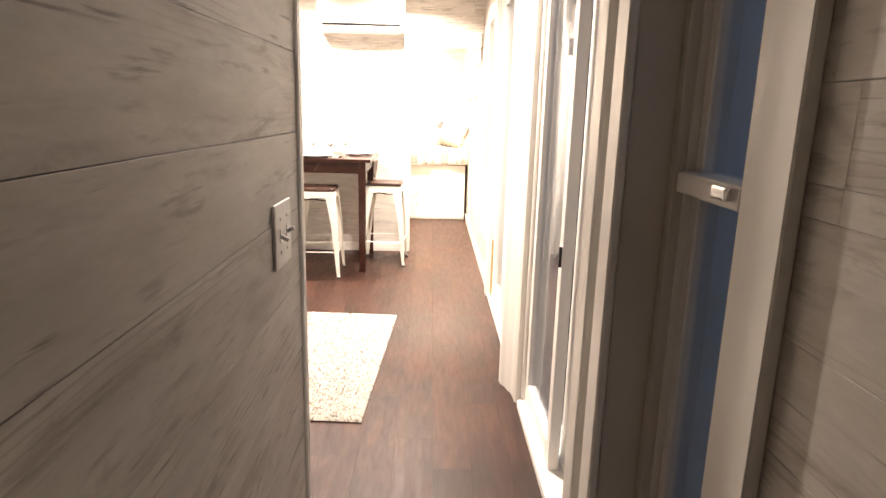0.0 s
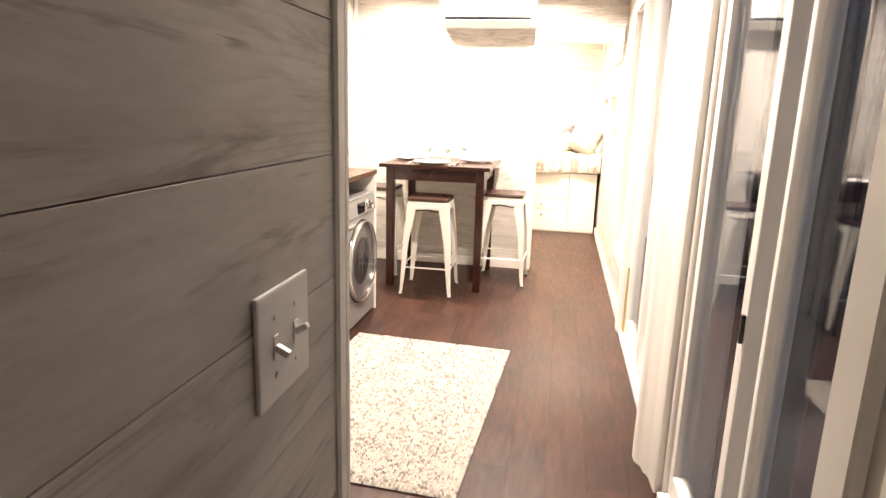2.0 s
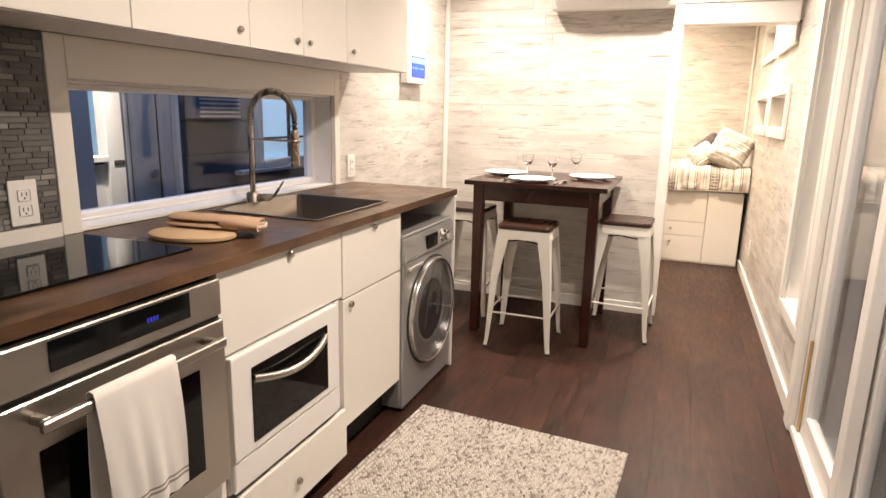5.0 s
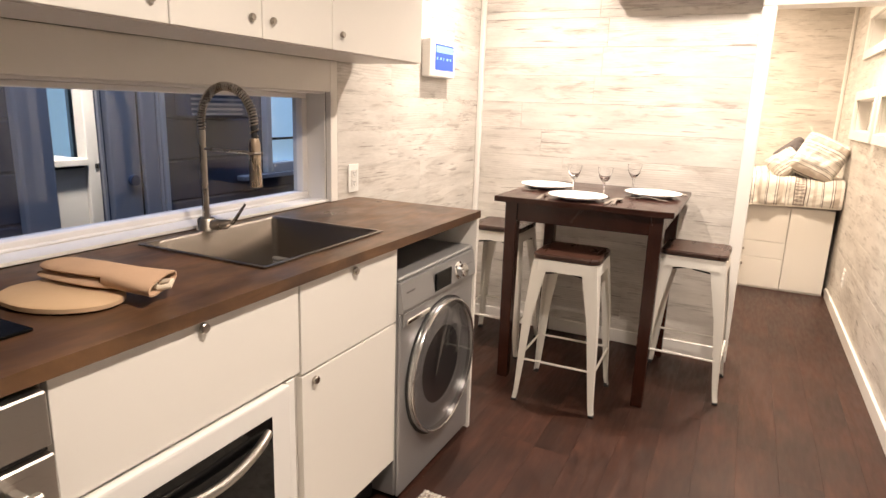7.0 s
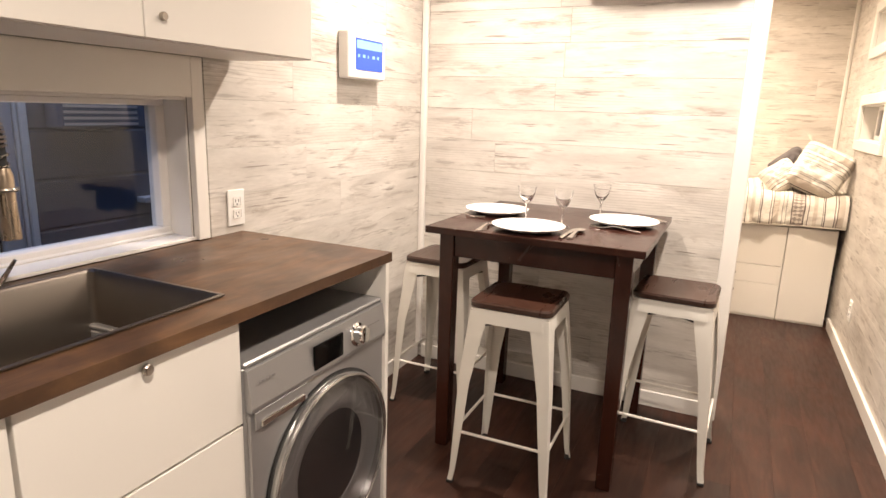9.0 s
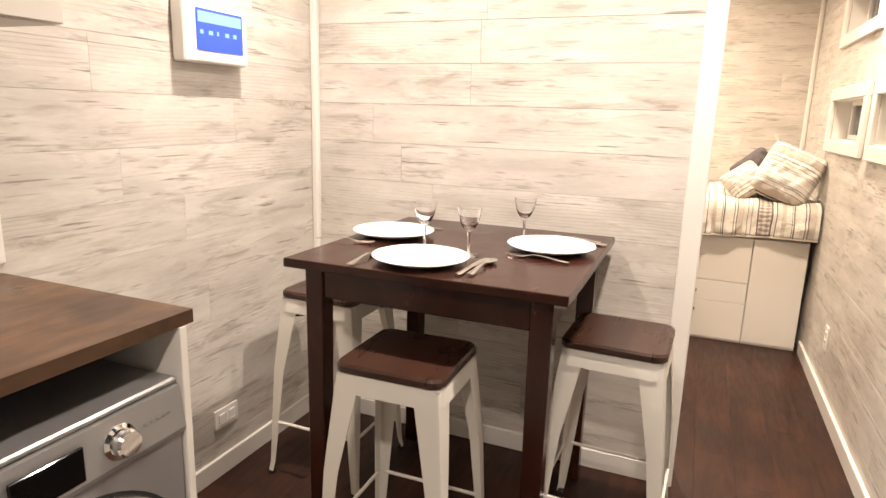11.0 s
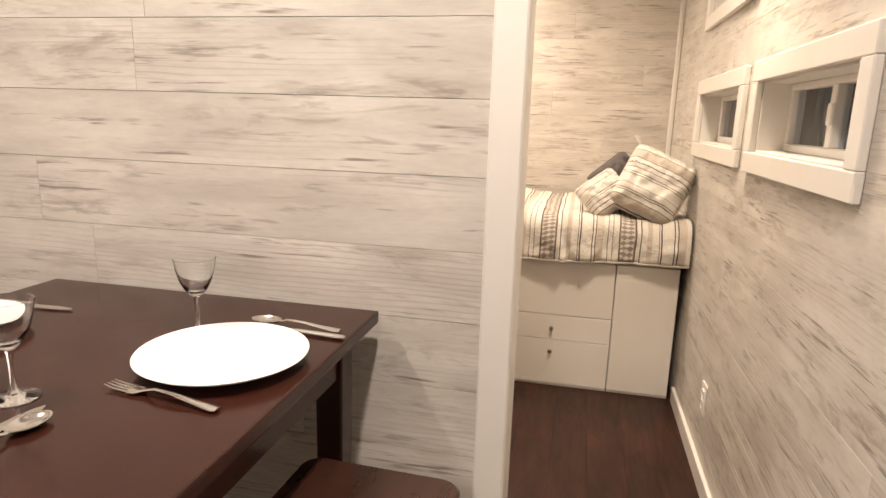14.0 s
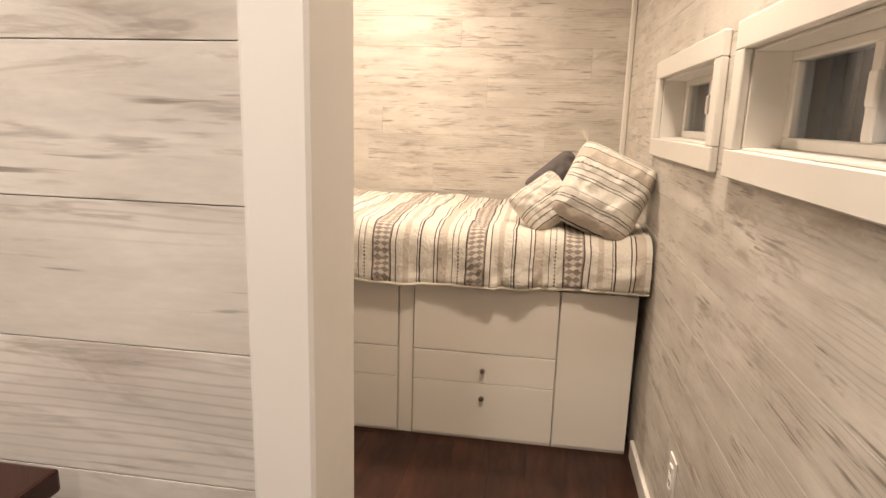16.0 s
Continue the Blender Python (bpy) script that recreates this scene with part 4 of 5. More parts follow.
def washer():
    top = thing("washing_machine", -1.350, 4.009, 0.0, 0, "silver front-loading washing machine under the worktop", "washing machine")
    w = 0.283
    part("body", box((-0.55, -w, 0.016), (-0.012, w, 0.794), 0.006), SILVER, top)
    for sx in (-0.50, -0.06):
        for sy in (-w + 0.04, w - 0.04):
            f = lathe([(0.0, 0.0), (0.02, 0.0), (0.02, 0.0165), (0.0, 0.0165)], 12)
            bmesh.ops.translate(f, verts=f.verts, vec=(sx, sy, 0))
            part("foot", f, RUBBER, top)
    part("top_plate", box((-0.55, -w - 0.001, 0.7945), (-0.006, w + 0.001, 0.808), 0.004), SILVER, top)
    front = part("front_panel", box((-0.0118, -w, 0.018), (0.0, w, 0.688), 0.004), SILVER, top)
    panel = part("control_panel", extrude_profile([(-0.011, 0.690), (0.008, 0.690), (0.010, 0.700), (-0.002, 0.790), (-0.011, 0.793)], "y", -w, w), SILVER, top, "silver control fascia")
    part("display", box((0.0045, -0.062, 0.706), (0.0120, 0.062, 0.772), 0.002), BLACKG, panel, "black display window")
    k = lathe([(0.034, 0.0), (0.034, 0.004), (0.026, 0.008), (0.026, 0.026), (0.022, 0.031), (0.0, 0.032)], 32)
    bmesh.ops.rotate(k, verts=k.verts, cent=(0, 0, 0), matrix=Matrix.Rotation(radians(84), 3, "Y"))
    bmesh.ops.translate(k, verts=k.verts, vec=(0.003, 0.136, 0.740))
    smooth(part("dial", k, CHROME, panel, "shiny round programme dial"), 30)
    for q in range(5):
        part("print_bar", box((0.006, -0.255 + q * 0.011, 0.752), (0.0072, -0.247 + q * 0.011, 0.759)), DARKPRINT, panel)
        part("print_bar", box((0.0062, 0.185 + q * 0.014, 0.745), (0.0074, 0.193 + q * 0.014, 0.749)), DARKPRINT, panel)
    dr = part("detergent_drawer", box((0.0005, -0.270, 0.640), (0.006, -0.085, 0.686), 0.002), SILVER, top)
    part("drawer_grip", box((0.0062, -0.255, 0.644), (0.012, -0.10, 0.662), 0.003), CHROME, dr, "bright recessed grip")
    cy, cz = 0.018, 0.402
    def ring(name, prof, material, parent, label=""):
        bm = lathe(prof, 56)
        bmesh.ops.rotate(bm, verts=bm.verts, cent=(0, 0, 0), matrix=Matrix.Rotation(radians(90), 3, "Y"))
        bmesh.ops.translate(bm, verts=bm.verts, vec=(0.0, cy, cz))
        return smooth(part(name, bm, material, parent, label), 35)
    door = ring("door", [(0.254, 0.001), (0.254, 0.018), (0.251, 0.024), (0.246, 0.026), (0.242, 0.023), (0.241, 0.016), (0.241, 0.001)], RIM, top, "round chrome-rimmed porthole door")
    ring("gasket", [(0.262, 0.0008), (0.262, 0.0035), (0.253, 0.0038), (0.253, 0.0008)], GAPD, door)
    ring("porthole", [(0.2405, 0.020), (0.232, 0.029), (0.215, 0.034), (0.17, 0.038), (0.10, 0.040), (0.0, 0.0405)], PORTHOLE, door, "bulging clear grey glass")
    ring("inner_rim", [(0.240, 0.003), (0.200, 0.003), (0.172, 0.007), (0.160, 0.007), (0.148, 0.003), (0.148, 0.0006), (0.240, 0.0006)], SILVER, door)
    ring("drum", [(0.149, 0.0015), (0.10, 0.0022), (0.0, 0.0012)], mat("dark_drum_steel", (0.10, 0.10, 0.105), 0.35, 0.8), door, "dark steel drum")
    top.scale = (1.0, 1.0, 0.965)
    return top


washer()


def fridge():
    top = thing("fridge", -1.30, 1.755, 0.0, 0, "black two-door fridge beside the oven", "fridge")
    part("body", box((-0.61, -0.29, 0.03), (-0.045, 0.29, 1.335), 0.006), FRIDGEM, top)
    for s in (-0.24, 0.24):
        part("foot", box((-0.12, s - 0.03, 0.0), (-0.06, s + 0.03, 0.031)), RUBBER, top)
    lo = part("lower_door", box((-0.043, -0.295, 0.045), (0.0, 0.295, 0.860), 0.010, 2), FRIDGEM, top)
    up = part("upper_door", box((-0.043, -0.295, 0.872), (0.0, 0.295, 1.335), 0.010, 2), FRIDGEM, top)
    part("handle", box((-0.03, 0.20, 0.861), (0.008, 0.285, 0.870), 0.002), CHROME, lo, "short chrome grip")
    return top


fridge()


# upper cabinets: one unit each between the door gaps
def upper_unit(y0, y1, doors):
    top = thing("wall_cabinet", -1.62, (y0 + y1) / 2, 1.455, 0, "white flat-front wall cabinet over the window", "cabinet", "wall cabinets")
    oy = (y0 + y1) / 2
    part("body", box((WALL_W + 0.0135 + 1.62, y0 - oy + 0.0005, 0.0), (-0.019, y1 - oy - 0.0005, CEIL - 1.457)), CABW, top)
    for a, b, k in doors:
        d = part("cabinet_door", box((-0.0185, a - oy + 0.0013, 0.002), (0.0, b - oy - 0.0013, CEIL - 1.46), 0.0015), CABW, top)
        knob(d, 0.0, k - oy, 0.050, 0.0095)
    return top


upper_unit(1.36, 2.268, [(1.36, 1.814, 1.772), (1.814, 2.268, 1.856)])
upper_unit(2.268, 2.708, [(2.268, 2.708, 2.405)])
upper_unit(2.708, 3.155, [(2.708, 3.155, 3.106)])
upper_unit(3.155, 3.752, [(3.155, 3.448, 3.404), (3.448, 3.752, 3.482)])
upper_unit(3.752, 4.325, [(3.752, 4.325, 3.796)])


# oval board with a folded oven mitt on it
def trivet():
    top = thing("serving_board", -1.605, 2.848, 0.9105, 8, "tan oval cork board lying on the worktop", "board")
    bm = lathe([(0.0, 0.0), (0.095, 0.0), (0.102, 0.004), (0.102, 0.012), (0.096, 0.016), (0.0, 0.016)], 44)
    bmesh.ops.scale(bm, vec=(1.25, 0.88, 1.0), verts=bm.verts)
    smooth(part("disc", bm, painted("cork_tan", (0.62, 0.43, 0.26), 0.8, 90, 0.12, 0.2), top), 40)
    return top


trivet().location.z = 0.911


def mitt():
    top = thing("oven_mitt", -1.604, 2.925, 0.9265, 5, "folded tan quilted oven mitt on the cork board", "oven mitt")
    cloth = painted("tan_cloth", (0.56, 0.37, 0.24), 0.95, 160, 0.10, 0.35)
    for k, (dx, dy, rot, lx, ly, z) in enumerate(((-0.030, 0.000, 0, 0.118, 0.050, 0.0), (-0.034, 0.006, 2, 0.112, 0.046, 0.0170))):
        bm = bmesh.new()
        n, mseg = 22, 16
        rows = []
        for i in range(n + 1):
            u = -1 + 2 * i / n
            r = (1 - abs(u) ** 7) ** 0.5
            ring = []
            for j in range(mseg):
                a = 2 * math.pi * j / mseg
                wid = ly * (0.92 + 0.08 * math.cos(u * 2.0)) * max(r, 0.05)
                hh = 0.0095 * max(r, 0.12) * (1 + 0.06 * math.sin(u * 9 + k))
                ring.append(bm.verts.new((u * lx, wid * math.cos(a), z + 0.0095 + hh * math.sin(a))))
            rows.append(ring)
        for a, b in zip(rows, rows[1:]):
            for j in range(mseg):
                q = (j + 1) % mseg
                bm.faces.new((a[j], a[q], b[q], b[j]))
        bm.faces.new(rows[0][::-1])
        bm.faces.new(rows[-1])
        bmesh.ops.rotate(bm, verts=bm.verts, cent=(0, 0, 0), matrix=Matrix.Rotation(radians(rot), 3, "Z"))
        bmesh.ops.translate(bm, verts=bm.verts, vec=(dx, dy, 0))
        bmesh.ops.recalc_face_normals(bm, faces=bm.faces)
        smooth(part("mitt_fold", bm, cloth, top), 70)
    # open cuff: a flattened sleeve of cloth that flares away from the folds
    bm = bmesh.new()
    rings = []
    for i in range(9):
        f = i / 8
        wid, hh = 0.044 + 0.020 * f, 0.019 - 0.004 * f
        rings.append([bm.verts.new((0.050 + 0.104 * f - 0.028 * f * math.cos(2 * math.pi * j / 24), 0.004 + 0.012 * f + wid * math.cos(2 * math.pi * j / 24),
                                    0.0195 - 0.004 * f + hh * math.copysign(abs(math.sin(2 * math.pi * j / 24)) ** 0.6, math.sin(2 * math.pi * j / 24)))) for j in range(24)])
    for a, b in zip(rings, rings[1:]):
        for j in range(24):
            q = (j + 1) % 24
            bm.faces.new((a[j], a[q], b[q], b[j]))
    bmesh.ops.recalc_face_normals(bm, faces=bm.faces)
    bmesh.ops.solidify(bm, geom=bm.faces, thickness=0.004)
    smooth(part("cuff", bm, cloth, top, "open flared cuff"), 60)
    loop = tube([(0.142, 0.02, 0.015), (0.163, 0.03, 0.018), (0.170, 0.015, 0.012), (0.156, 0.0, 0.010), (0.140, 0.005, 0.014)], 0.006, 8)
    smooth(part("hanging_loop", loop, painted("cream_tape", (0.72, 0.62, 0.48), 0.9, 80, 0.05, 0.1), top))
    return top


mitt()


# mosaic splashback beside the window
def mosaic():
    top = tagged(part("splashback", box((WALL_W + 0.0005, 1.36, 0.9505), (WALL_W + 0.006, 2.688, 1.454)), mat("grey_grout", (0.12, 0.114, 0.107), 0.8)), "grey glass mosaic splashback in thin strips", "tiles", "", "structure")
    tile = mat("grey_mosaic", (0.2, 0.2, 0.2), 0.24)
    n = Net(tile)
    geo = n.node("ShaderNodeNewGeometry")
    n.colour(n.ramp(geo.outputs["Random Per Island"], [(0.0, (0.105, 0.10, 0.094)), (0.8, (0.14, 0.134, 0.127)), (1.0, (0.27, 0.26, 0.245))]))
    rng = random.Random(8)
    vs, fs = [], []
    z = 0.952
    while z < 1.44:
        y = 1.362 - rng.uniform(0, 0.06)
        while y < 2.686:
            w = rng.choice((0.045, 0.06, 0.09))
            a, b = max(y, 1.362), min(y + w - 0.0015, 2.687)
            y += w
            if b - a < 0.004:
                continue
            i = len(vs)
            x0, x1 = WALL_W + 0.006, WALL_W + 0.0095
            vs += [(x0, a, z), (x0, b, z), (x0, b, z + 0.0135), (x0, a, z + 0.0135), (x1, a + 0.0006, z + 0.0006), (x1, b - 0.0006, z + 0.0006), (x1, b - 0.0006, z + 0.0129), (x1, a + 0.0006, z + 0.0129)]
            fs += [(i + 4, i + 5, i + 6, i + 7)] + [(i + k, i + (k + 1) % 4, i + 4 + (k + 1) % 4, i + 4 + k) for k in range(4)]
        z += 0.015
    me = bpy.data.meshes.new("mosaic_tiles")
    me.from_pydata(vs, [], fs)
    me.materials.append(tile)
    ob = new("mosaic_tiles", me)
    ob.parent = top
    tagged(ob, "small grey glass mosaic strips", "", "", "stuff")
    return top


mosaic()
trim_piece("splash_ledge", (WALL_W + 0.0005, 1.36, 0.9105), (WALL_W + 0.014, 2.688, 0.950), "white ledge strip under the mosaic", 0.002, CABW)


# sockets and switches: a wall plate in the y-z plane that looks towards +x (turn for the others)
def wall_plate(name, x, y, z, rz, label, category, w, h, kind):
    top = thing(name, x, y, z, rz, label, category)
    part("plate", box((0.0003, -w / 2, -h / 2), (0.006, w / 2, h / 2), 0.003, 2), PLASTIC, top)
    if kind == "socket":
        for s in (-0.020, 0.020):
            f = part("socket_face", box((0.0062, -0.0165, s - 0.0145), (0.009, 0.0165, s + 0.0145), 0.004, 2), PLASTIC, top)
            for a in (-0.0065, 0.0055):
                part("slot", box((0.0090, a - 0.001, s - 0.002), (0.0094, a + 0.0012, s + 0.008)), GAPD, f)
            part("slot", box((0.0090, -0.0025, s - 0.010), (0.0094, 0.0022, s - 0.0055)), GAPD, f)
    elif kind == "wide_socket":
        for s in (-0.025, 0.025):
            f = part("socket_face", box((0.0062, s - 0.017, -0.017), (0.009, s + 0.017, 0.017), 0.004, 2), PLASTIC, top)
    elif kind == "rocker":
        part("rocker", box((0.0062, -0.016, -0.033), (0.0095, 0.016, 0.033), 0.002), PLASTIC, top)
    elif kind == "toggles":
        for s, up in ((-0.023, -1), (0.023, 1)):
            c = part("toggle_collar", box((0.0062, s - 0.006, -0.0125), (0.0075, s + 0.006, 0.0125), 0.001), PLASTIC, top)
            t = box((-0.0035, -0.0042, 0.0), (0.0035, 0.0042, 0.0155), 0.0012)
            bmesh.ops.rotate(t, verts=t.verts, cent=(0, 0, 0), matrix=Matrix.Rotation(radians(90 - 28 * up), 3, "Y"))
            bmesh.ops.translate(t, verts=t.verts, vec=(0.0065, s, 0.0))
            part("toggle", t, PLASTIC, c)
            for q in (-0.030, 0.030):
                sc = lathe([(0.0, 0.0), (0.003, 0.0), (0.003, 0.001), (0.0, 0.0016)], 10)
                bmesh.ops.rotate(sc, verts=sc.verts, cent=(0, 0, 0), matrix=Matrix.Rotation(radians(90), 3, "Y"))
                bmesh.ops.translate(sc, verts=sc.verts, vec=(0.006, s, q))
                part("screw", sc, PLASTIC, c)
    return top


wall_plate("light_switch", NEAR_X, 1.126, 1.072, 0, "white double toggle light switch plate on planks", "light switch", 0.116, 0.116, "toggles")
wall_plate("wall_socket", WALL_W, 4.306, 0.992, 0, "white wall socket beside the kitchen window", "socket", 0.074, 0.118, "socket")
wall_plate("wall_socket", WALL_W, 5.035, 0.215, 0, "white low horizontal wall socket", "socket", 0.118, 0.074, "wide_socket")
wall_plate("wall_socket", WALL_W + 0.0095, 2.588, 1.018, 0, "white double socket on the grey mosaic", "socket", 0.076, 0.118, "socket")
wall_plate("wall_socket", WALL_E, 6.745, 0.300, 180, "white low wall socket near the bed", "socket", 0.074, 0.118, "socket")


def control_unit():
    top = thing("heating_control", WALL_W, 5.03, 1.525, 0, "white wall control unit with a lit blue screen", "thermostat")
    part("housing", box((0.0005, -0.140, -0.088), (0.052, 0.140, 0.095), 0.012, 3), PLASTIC, top)
    scr = part("screen", box((0.0525, -0.092, -0.052), (0.0545, 0.112, 0.070), 0.001), SCREEN, top, "lit blue screen")
    for k, w in enumerate((0.014, 0.018, 0.008, 0.018, 0.016)):
        part("icon", box((0.0546, -0.078 + k * 0.036, -0.004), (0.0549, -0.078 + k * 0.036 + w, 0.008)), SCREENB, scr)
    part("band", box((0.0546, -0.085, 0.030), (0.0549, 0.105, 0.062)), SCREENB, scr)
    return top


control_unit()


# split air conditioner over the table
def air_conditioner():
    top = thing("air_conditioner", -0.82, PART_Y, 1.912, 0, "white split air conditioner high on the planked wall", "air conditioner")
    prof = [(-0.0005, 0.02), (-0.0005, 0.27), (-0.17, 0.275), (-0.195, 0.255), (-0.205, 0.20), (-0.205, 0.080), (-0.200, 0.062), (-0.150, 0.0), (-0.04, -0.004)]
    smooth(part("body", extrude_profile(prof, "x", -0.36, 0.36), PLASTIC, top), 30)
    part("outlet_slot", extrude_profile([(-0.2035, 0.060), (-0.2060, 0.056), (-0.176, 0.016), (-0.172, 0.020)], "x", -0.325, 0.325), GAPD, top, "dark air outlet")
    part("vane", extrude_profile([(-0.2075, 0.040), (-0.2105, 0.036), (-0.160, -0.010), (-0.156, -0.006)], "x", -0.32, 0.32), PLASTIC, top)
    part("panel_line", box((-0.325, -0.2065, 0.092), (0.325, -0.2055, 0.0945)), DARKPRINT, top)
    return top


air_conditioner()


def downlight(x, y):
    top = thing("downlight", x, y, CEIL, 0, "round white recessed ceiling downlight, lit", "downlight", "ceiling downlights")
    smooth(part("ring", lathe([(0.052, -0.0005), (0.075, -0.0005), (0.075, -0.005), (0.070, -0.008), (0.054, -0.010), (0.052, -0.0005)], 32), PLASTIC, top))
    part("diffuser", lathe([(0.0, -0.003), (0.0515, -0.003), (0.0515, -0.001), (0.0, -0.001)], 32), DISC, top)
    return top


for lamp_name, lx, ly, watts, tone, spread in LAMPS:
    downlight(lx, ly)


# ---- dining ----
TOP_Z = 0.905


def table():
    x0, x1, y0, y1 = -1.472, -0.680, 4.795, 5.600
    top = thing("bar_table", (x0 + x1) / 2, (y0 + y1) / 2, 0.0, 0, "square espresso-stained wooden counter-height table", "table")
    hx, hy = (x1 - x0) / 2, (y1 - y0) / 2
    part("tabletop", box((-hx, -hy, TOP_Z - 0.026), (hx, hy, TOP_Z), 0.004, 2), TABLEW, top)
    i = 0.042
    for sx in (-1, 1):
        for sy in (-1, 1):
            cx, cy = sx * (hx - i - 0.029), sy * (hy - i - 0.029)
            bm = bmesh.new()
            add_box(bm, (cx - 0.029, cy - 0.029, 0.0), (cx + 0.029, cy + 0.029, TOP_Z - 0.0265), 0.003)
            for v in bm.verts:
                if v.co.z < 0.1:
                    v.co.x += (cx - v.co.x) * 0.14
                    v.co.y += (cy - v.co.y) * 0.14
            part("leg", bm, TABLEW, top)
    for s in (-1, 1):
        part("apron", box((-hx + i + 0.0585, s * (hy - i - 0.018) - 0.010, TOP_Z - 0.115), (hx - i - 0.0585, s * (hy - i - 0.018) + 0.010, TOP_Z - 0.0265), 0.002), TABLEW, top)
        part("apron", box((s * (hx - i - 0.018) - 0.010, -hy + i + 0.0585, TOP_Z - 0.115), (s * (hx - i - 0.018) + 0.010, hy - i - 0.0585, TOP_Z - 0.0265), 0.002), TABLEW, top)
    return top


table()


def rounded_square(h, r, n=6):
    pts = []
    for cx, cy, a0 in ((h - r, h - r, 0), (-h + r, h - r, 90), (-h + r, -h + r, 180), (h - r, -h + r, 270)):
        for k in range(n + 1):
            a = radians(a0 + 90 * k / n)
            pts.append((cx + r * math.cos(a), cy + r * math.sin(a)))
    return pts


def loft(levels, cap=True):
    bm = bmesh.new()
    rings = [[bm.verts.new((x, y, z)) for x, y in pts] for pts, z in levels]
    for a, b in zip(rings, rings[1:]):
        for i in range(len(a)):
            j = (i + 1) % len(a)
            bm.faces.new((a[i], a[j], b[j], b[i]))
    if cap:
        bm.faces.new(rings[0][::-1])
        bm.faces.new(rings[-1])
    bmesh.ops.recalc_face_normals(bm, faces=bm.faces)
    return bm


def stool(x, y, rz, label):
    top = thing("bar_stool", x, y, 0.0, rz, label, "stool", "stools round the table")
    S = 0.692
    rs = lambda h, r: rounded_square(h, r)
    smooth(part("seat", loft([(rs(0.139, 0.030), S - 0.026), (rs(0.146, 0.034), S - 0.022), (rs(0.146, 0.034), S - 0.007), (rs(0.141, 0.032), S), (rs(0.09, 0.03), S - 0.0015)]), SEATW, top, "dark stained wooden seat with rounded corners"), 35)
    # pressed steel skirt under the seat
    skirt = loft([(rs(0.141, 0.030), S - 0.0265), (rs(0.143, 0.032), S - 0.034), (rs(0.148, 0.034), S - 0.075), (rs(0.1465, 0.033), S - 0.075), (rs(0.139, 0.030), S - 0.034)], False)
    smooth(part("seat_frame", skirt, STOOLM, top), 35)
    part("seat_pan", box((-0.138, -0.138, S - 0.034), (0.138, 0.138, S - 0.0275)), STOOLM, top)
    # tapered, folded sheet legs that flare at the foot
    spread = 0.183
    for sx in (-1, 1):
        for sy in (-1, 1):
            bm = bmesh.new()
            rows = []
            for z, out, wid in ((S - 0.036, 0.1405, 0.070), (S - 0.078, 0.1455, 0.066), (0.40, 0.1655, 0.044), (0.10, 0.1785, 0.026), (0.045, 0.181, 0.022), (0.012, 0.186, 0.021)):
                c = Vector((sx * out, sy * out, z))
                r = 0.007
                # an L of sheet metal, rounded at its outer corner
                rows.append([bm.verts.new(p) for p in (
                    c + Vector((-sx * wid, 0, 0)), c + Vector((-sx * r, 0, 0)), c + Vector((-sx * r * 0.3, -sy * r * 0.3, 0)), c + Vector((0, -sy * r, 0)), c + Vector((0, -sy * wid, 0)),
                    c + Vector((-sx * 0.0025, -sy * wid, 0)), c + Vector((-sx * 0.0028, -sy * 0.0085, 0)), c + Vector((-sx * 0.0085, -sy * 0.0028, 0)), c + Vector((-sx * wid, -sy * 0.0025, 0)))])
            for a, b in zip(rows, rows[1:]):
                for i in range(9):
                    j = (i + 1) % 9
                    bm.faces.new((a[i], a[j], b[j], b[i]))
            bm.faces.new(rows[0])
            bm.faces.new(rows[-1][::-1])
            bmesh.ops.recalc_face_normals(bm, faces=bm.faces)
            leg = smooth(part("leg", bm, STOOLM, top), 40)
            f = box((sx * 0.186 - 0.012 - sx * 0.010, sy * 0.186 - 0.012 - sy * 0.010, 0.0), (sx * 0.186 + 0.012 - sx * 0.010, sy * 0.186 + 0.012 - sy * 0.010, 0.0125), 0.003)
            part("foot_cap", f, RUBBER, leg, "black rubber foot")
    # foot rails a little above the floor and a cross brace under the seat
    z = 0.205
    o = 0.170
    for a, b in (((-o, -o, z), (o, -o, z)), ((-o, o, z), (o, o, z)), ((-o, -o, z), (-o, o, z)), ((o, -o, z), (o, o, z))):
        d = Vector(b) - Vector(a)
        u = d.normalized() * 0.02
        smooth(part("foot_rail", tube([Vector(a) + u, Vector(b) - u], 0.0055, 8), STOOLM, top))
    q = 0.128
    for s in (-1, 1):
        smooth(part("cross_brace", tube([(-q, -q * s, S - 0.098), (0, 0, S - 0.105 + 0.006 * s), (q, q * s, S - 0.098)], 0.004, 6), GAPD, top, "dark wire cross brace"))
    return top


stool(-1.088, 4.812, 1.0, "cream metal bar stool with dark wooden seat")
stool(-0.600, 5.232, -2.0, "cream metal bar stool with dark wooden seat near the partition")
stool(-1.590, 5.262, 0.0, "cream metal bar stool with dark wooden seat between wall and table")


def plate(x, y):
    top = thing("dinner_plate", x, y, TOP_Z + 0.0005, 0, "white round china dinner plate on the dark table", "plate", "dinner plates")
    smooth(part("dish", lathe([(0.0, 0.004), (0.070, 0.004), (0.090, 0.007), (0.128, 0.019), (0.1335, 0.0215), (0.1345, 0.0205), (0.130, 0.0165), (0.085, 0.002), (0.078, 0.0), (0.0, 0.0)], 64), CERAMIC, top), 50)
    return top


for px, py in ((-1.118, 4.936), (-1.352, 5.232), (-0.830, 5.268)):
    plate(px, py)


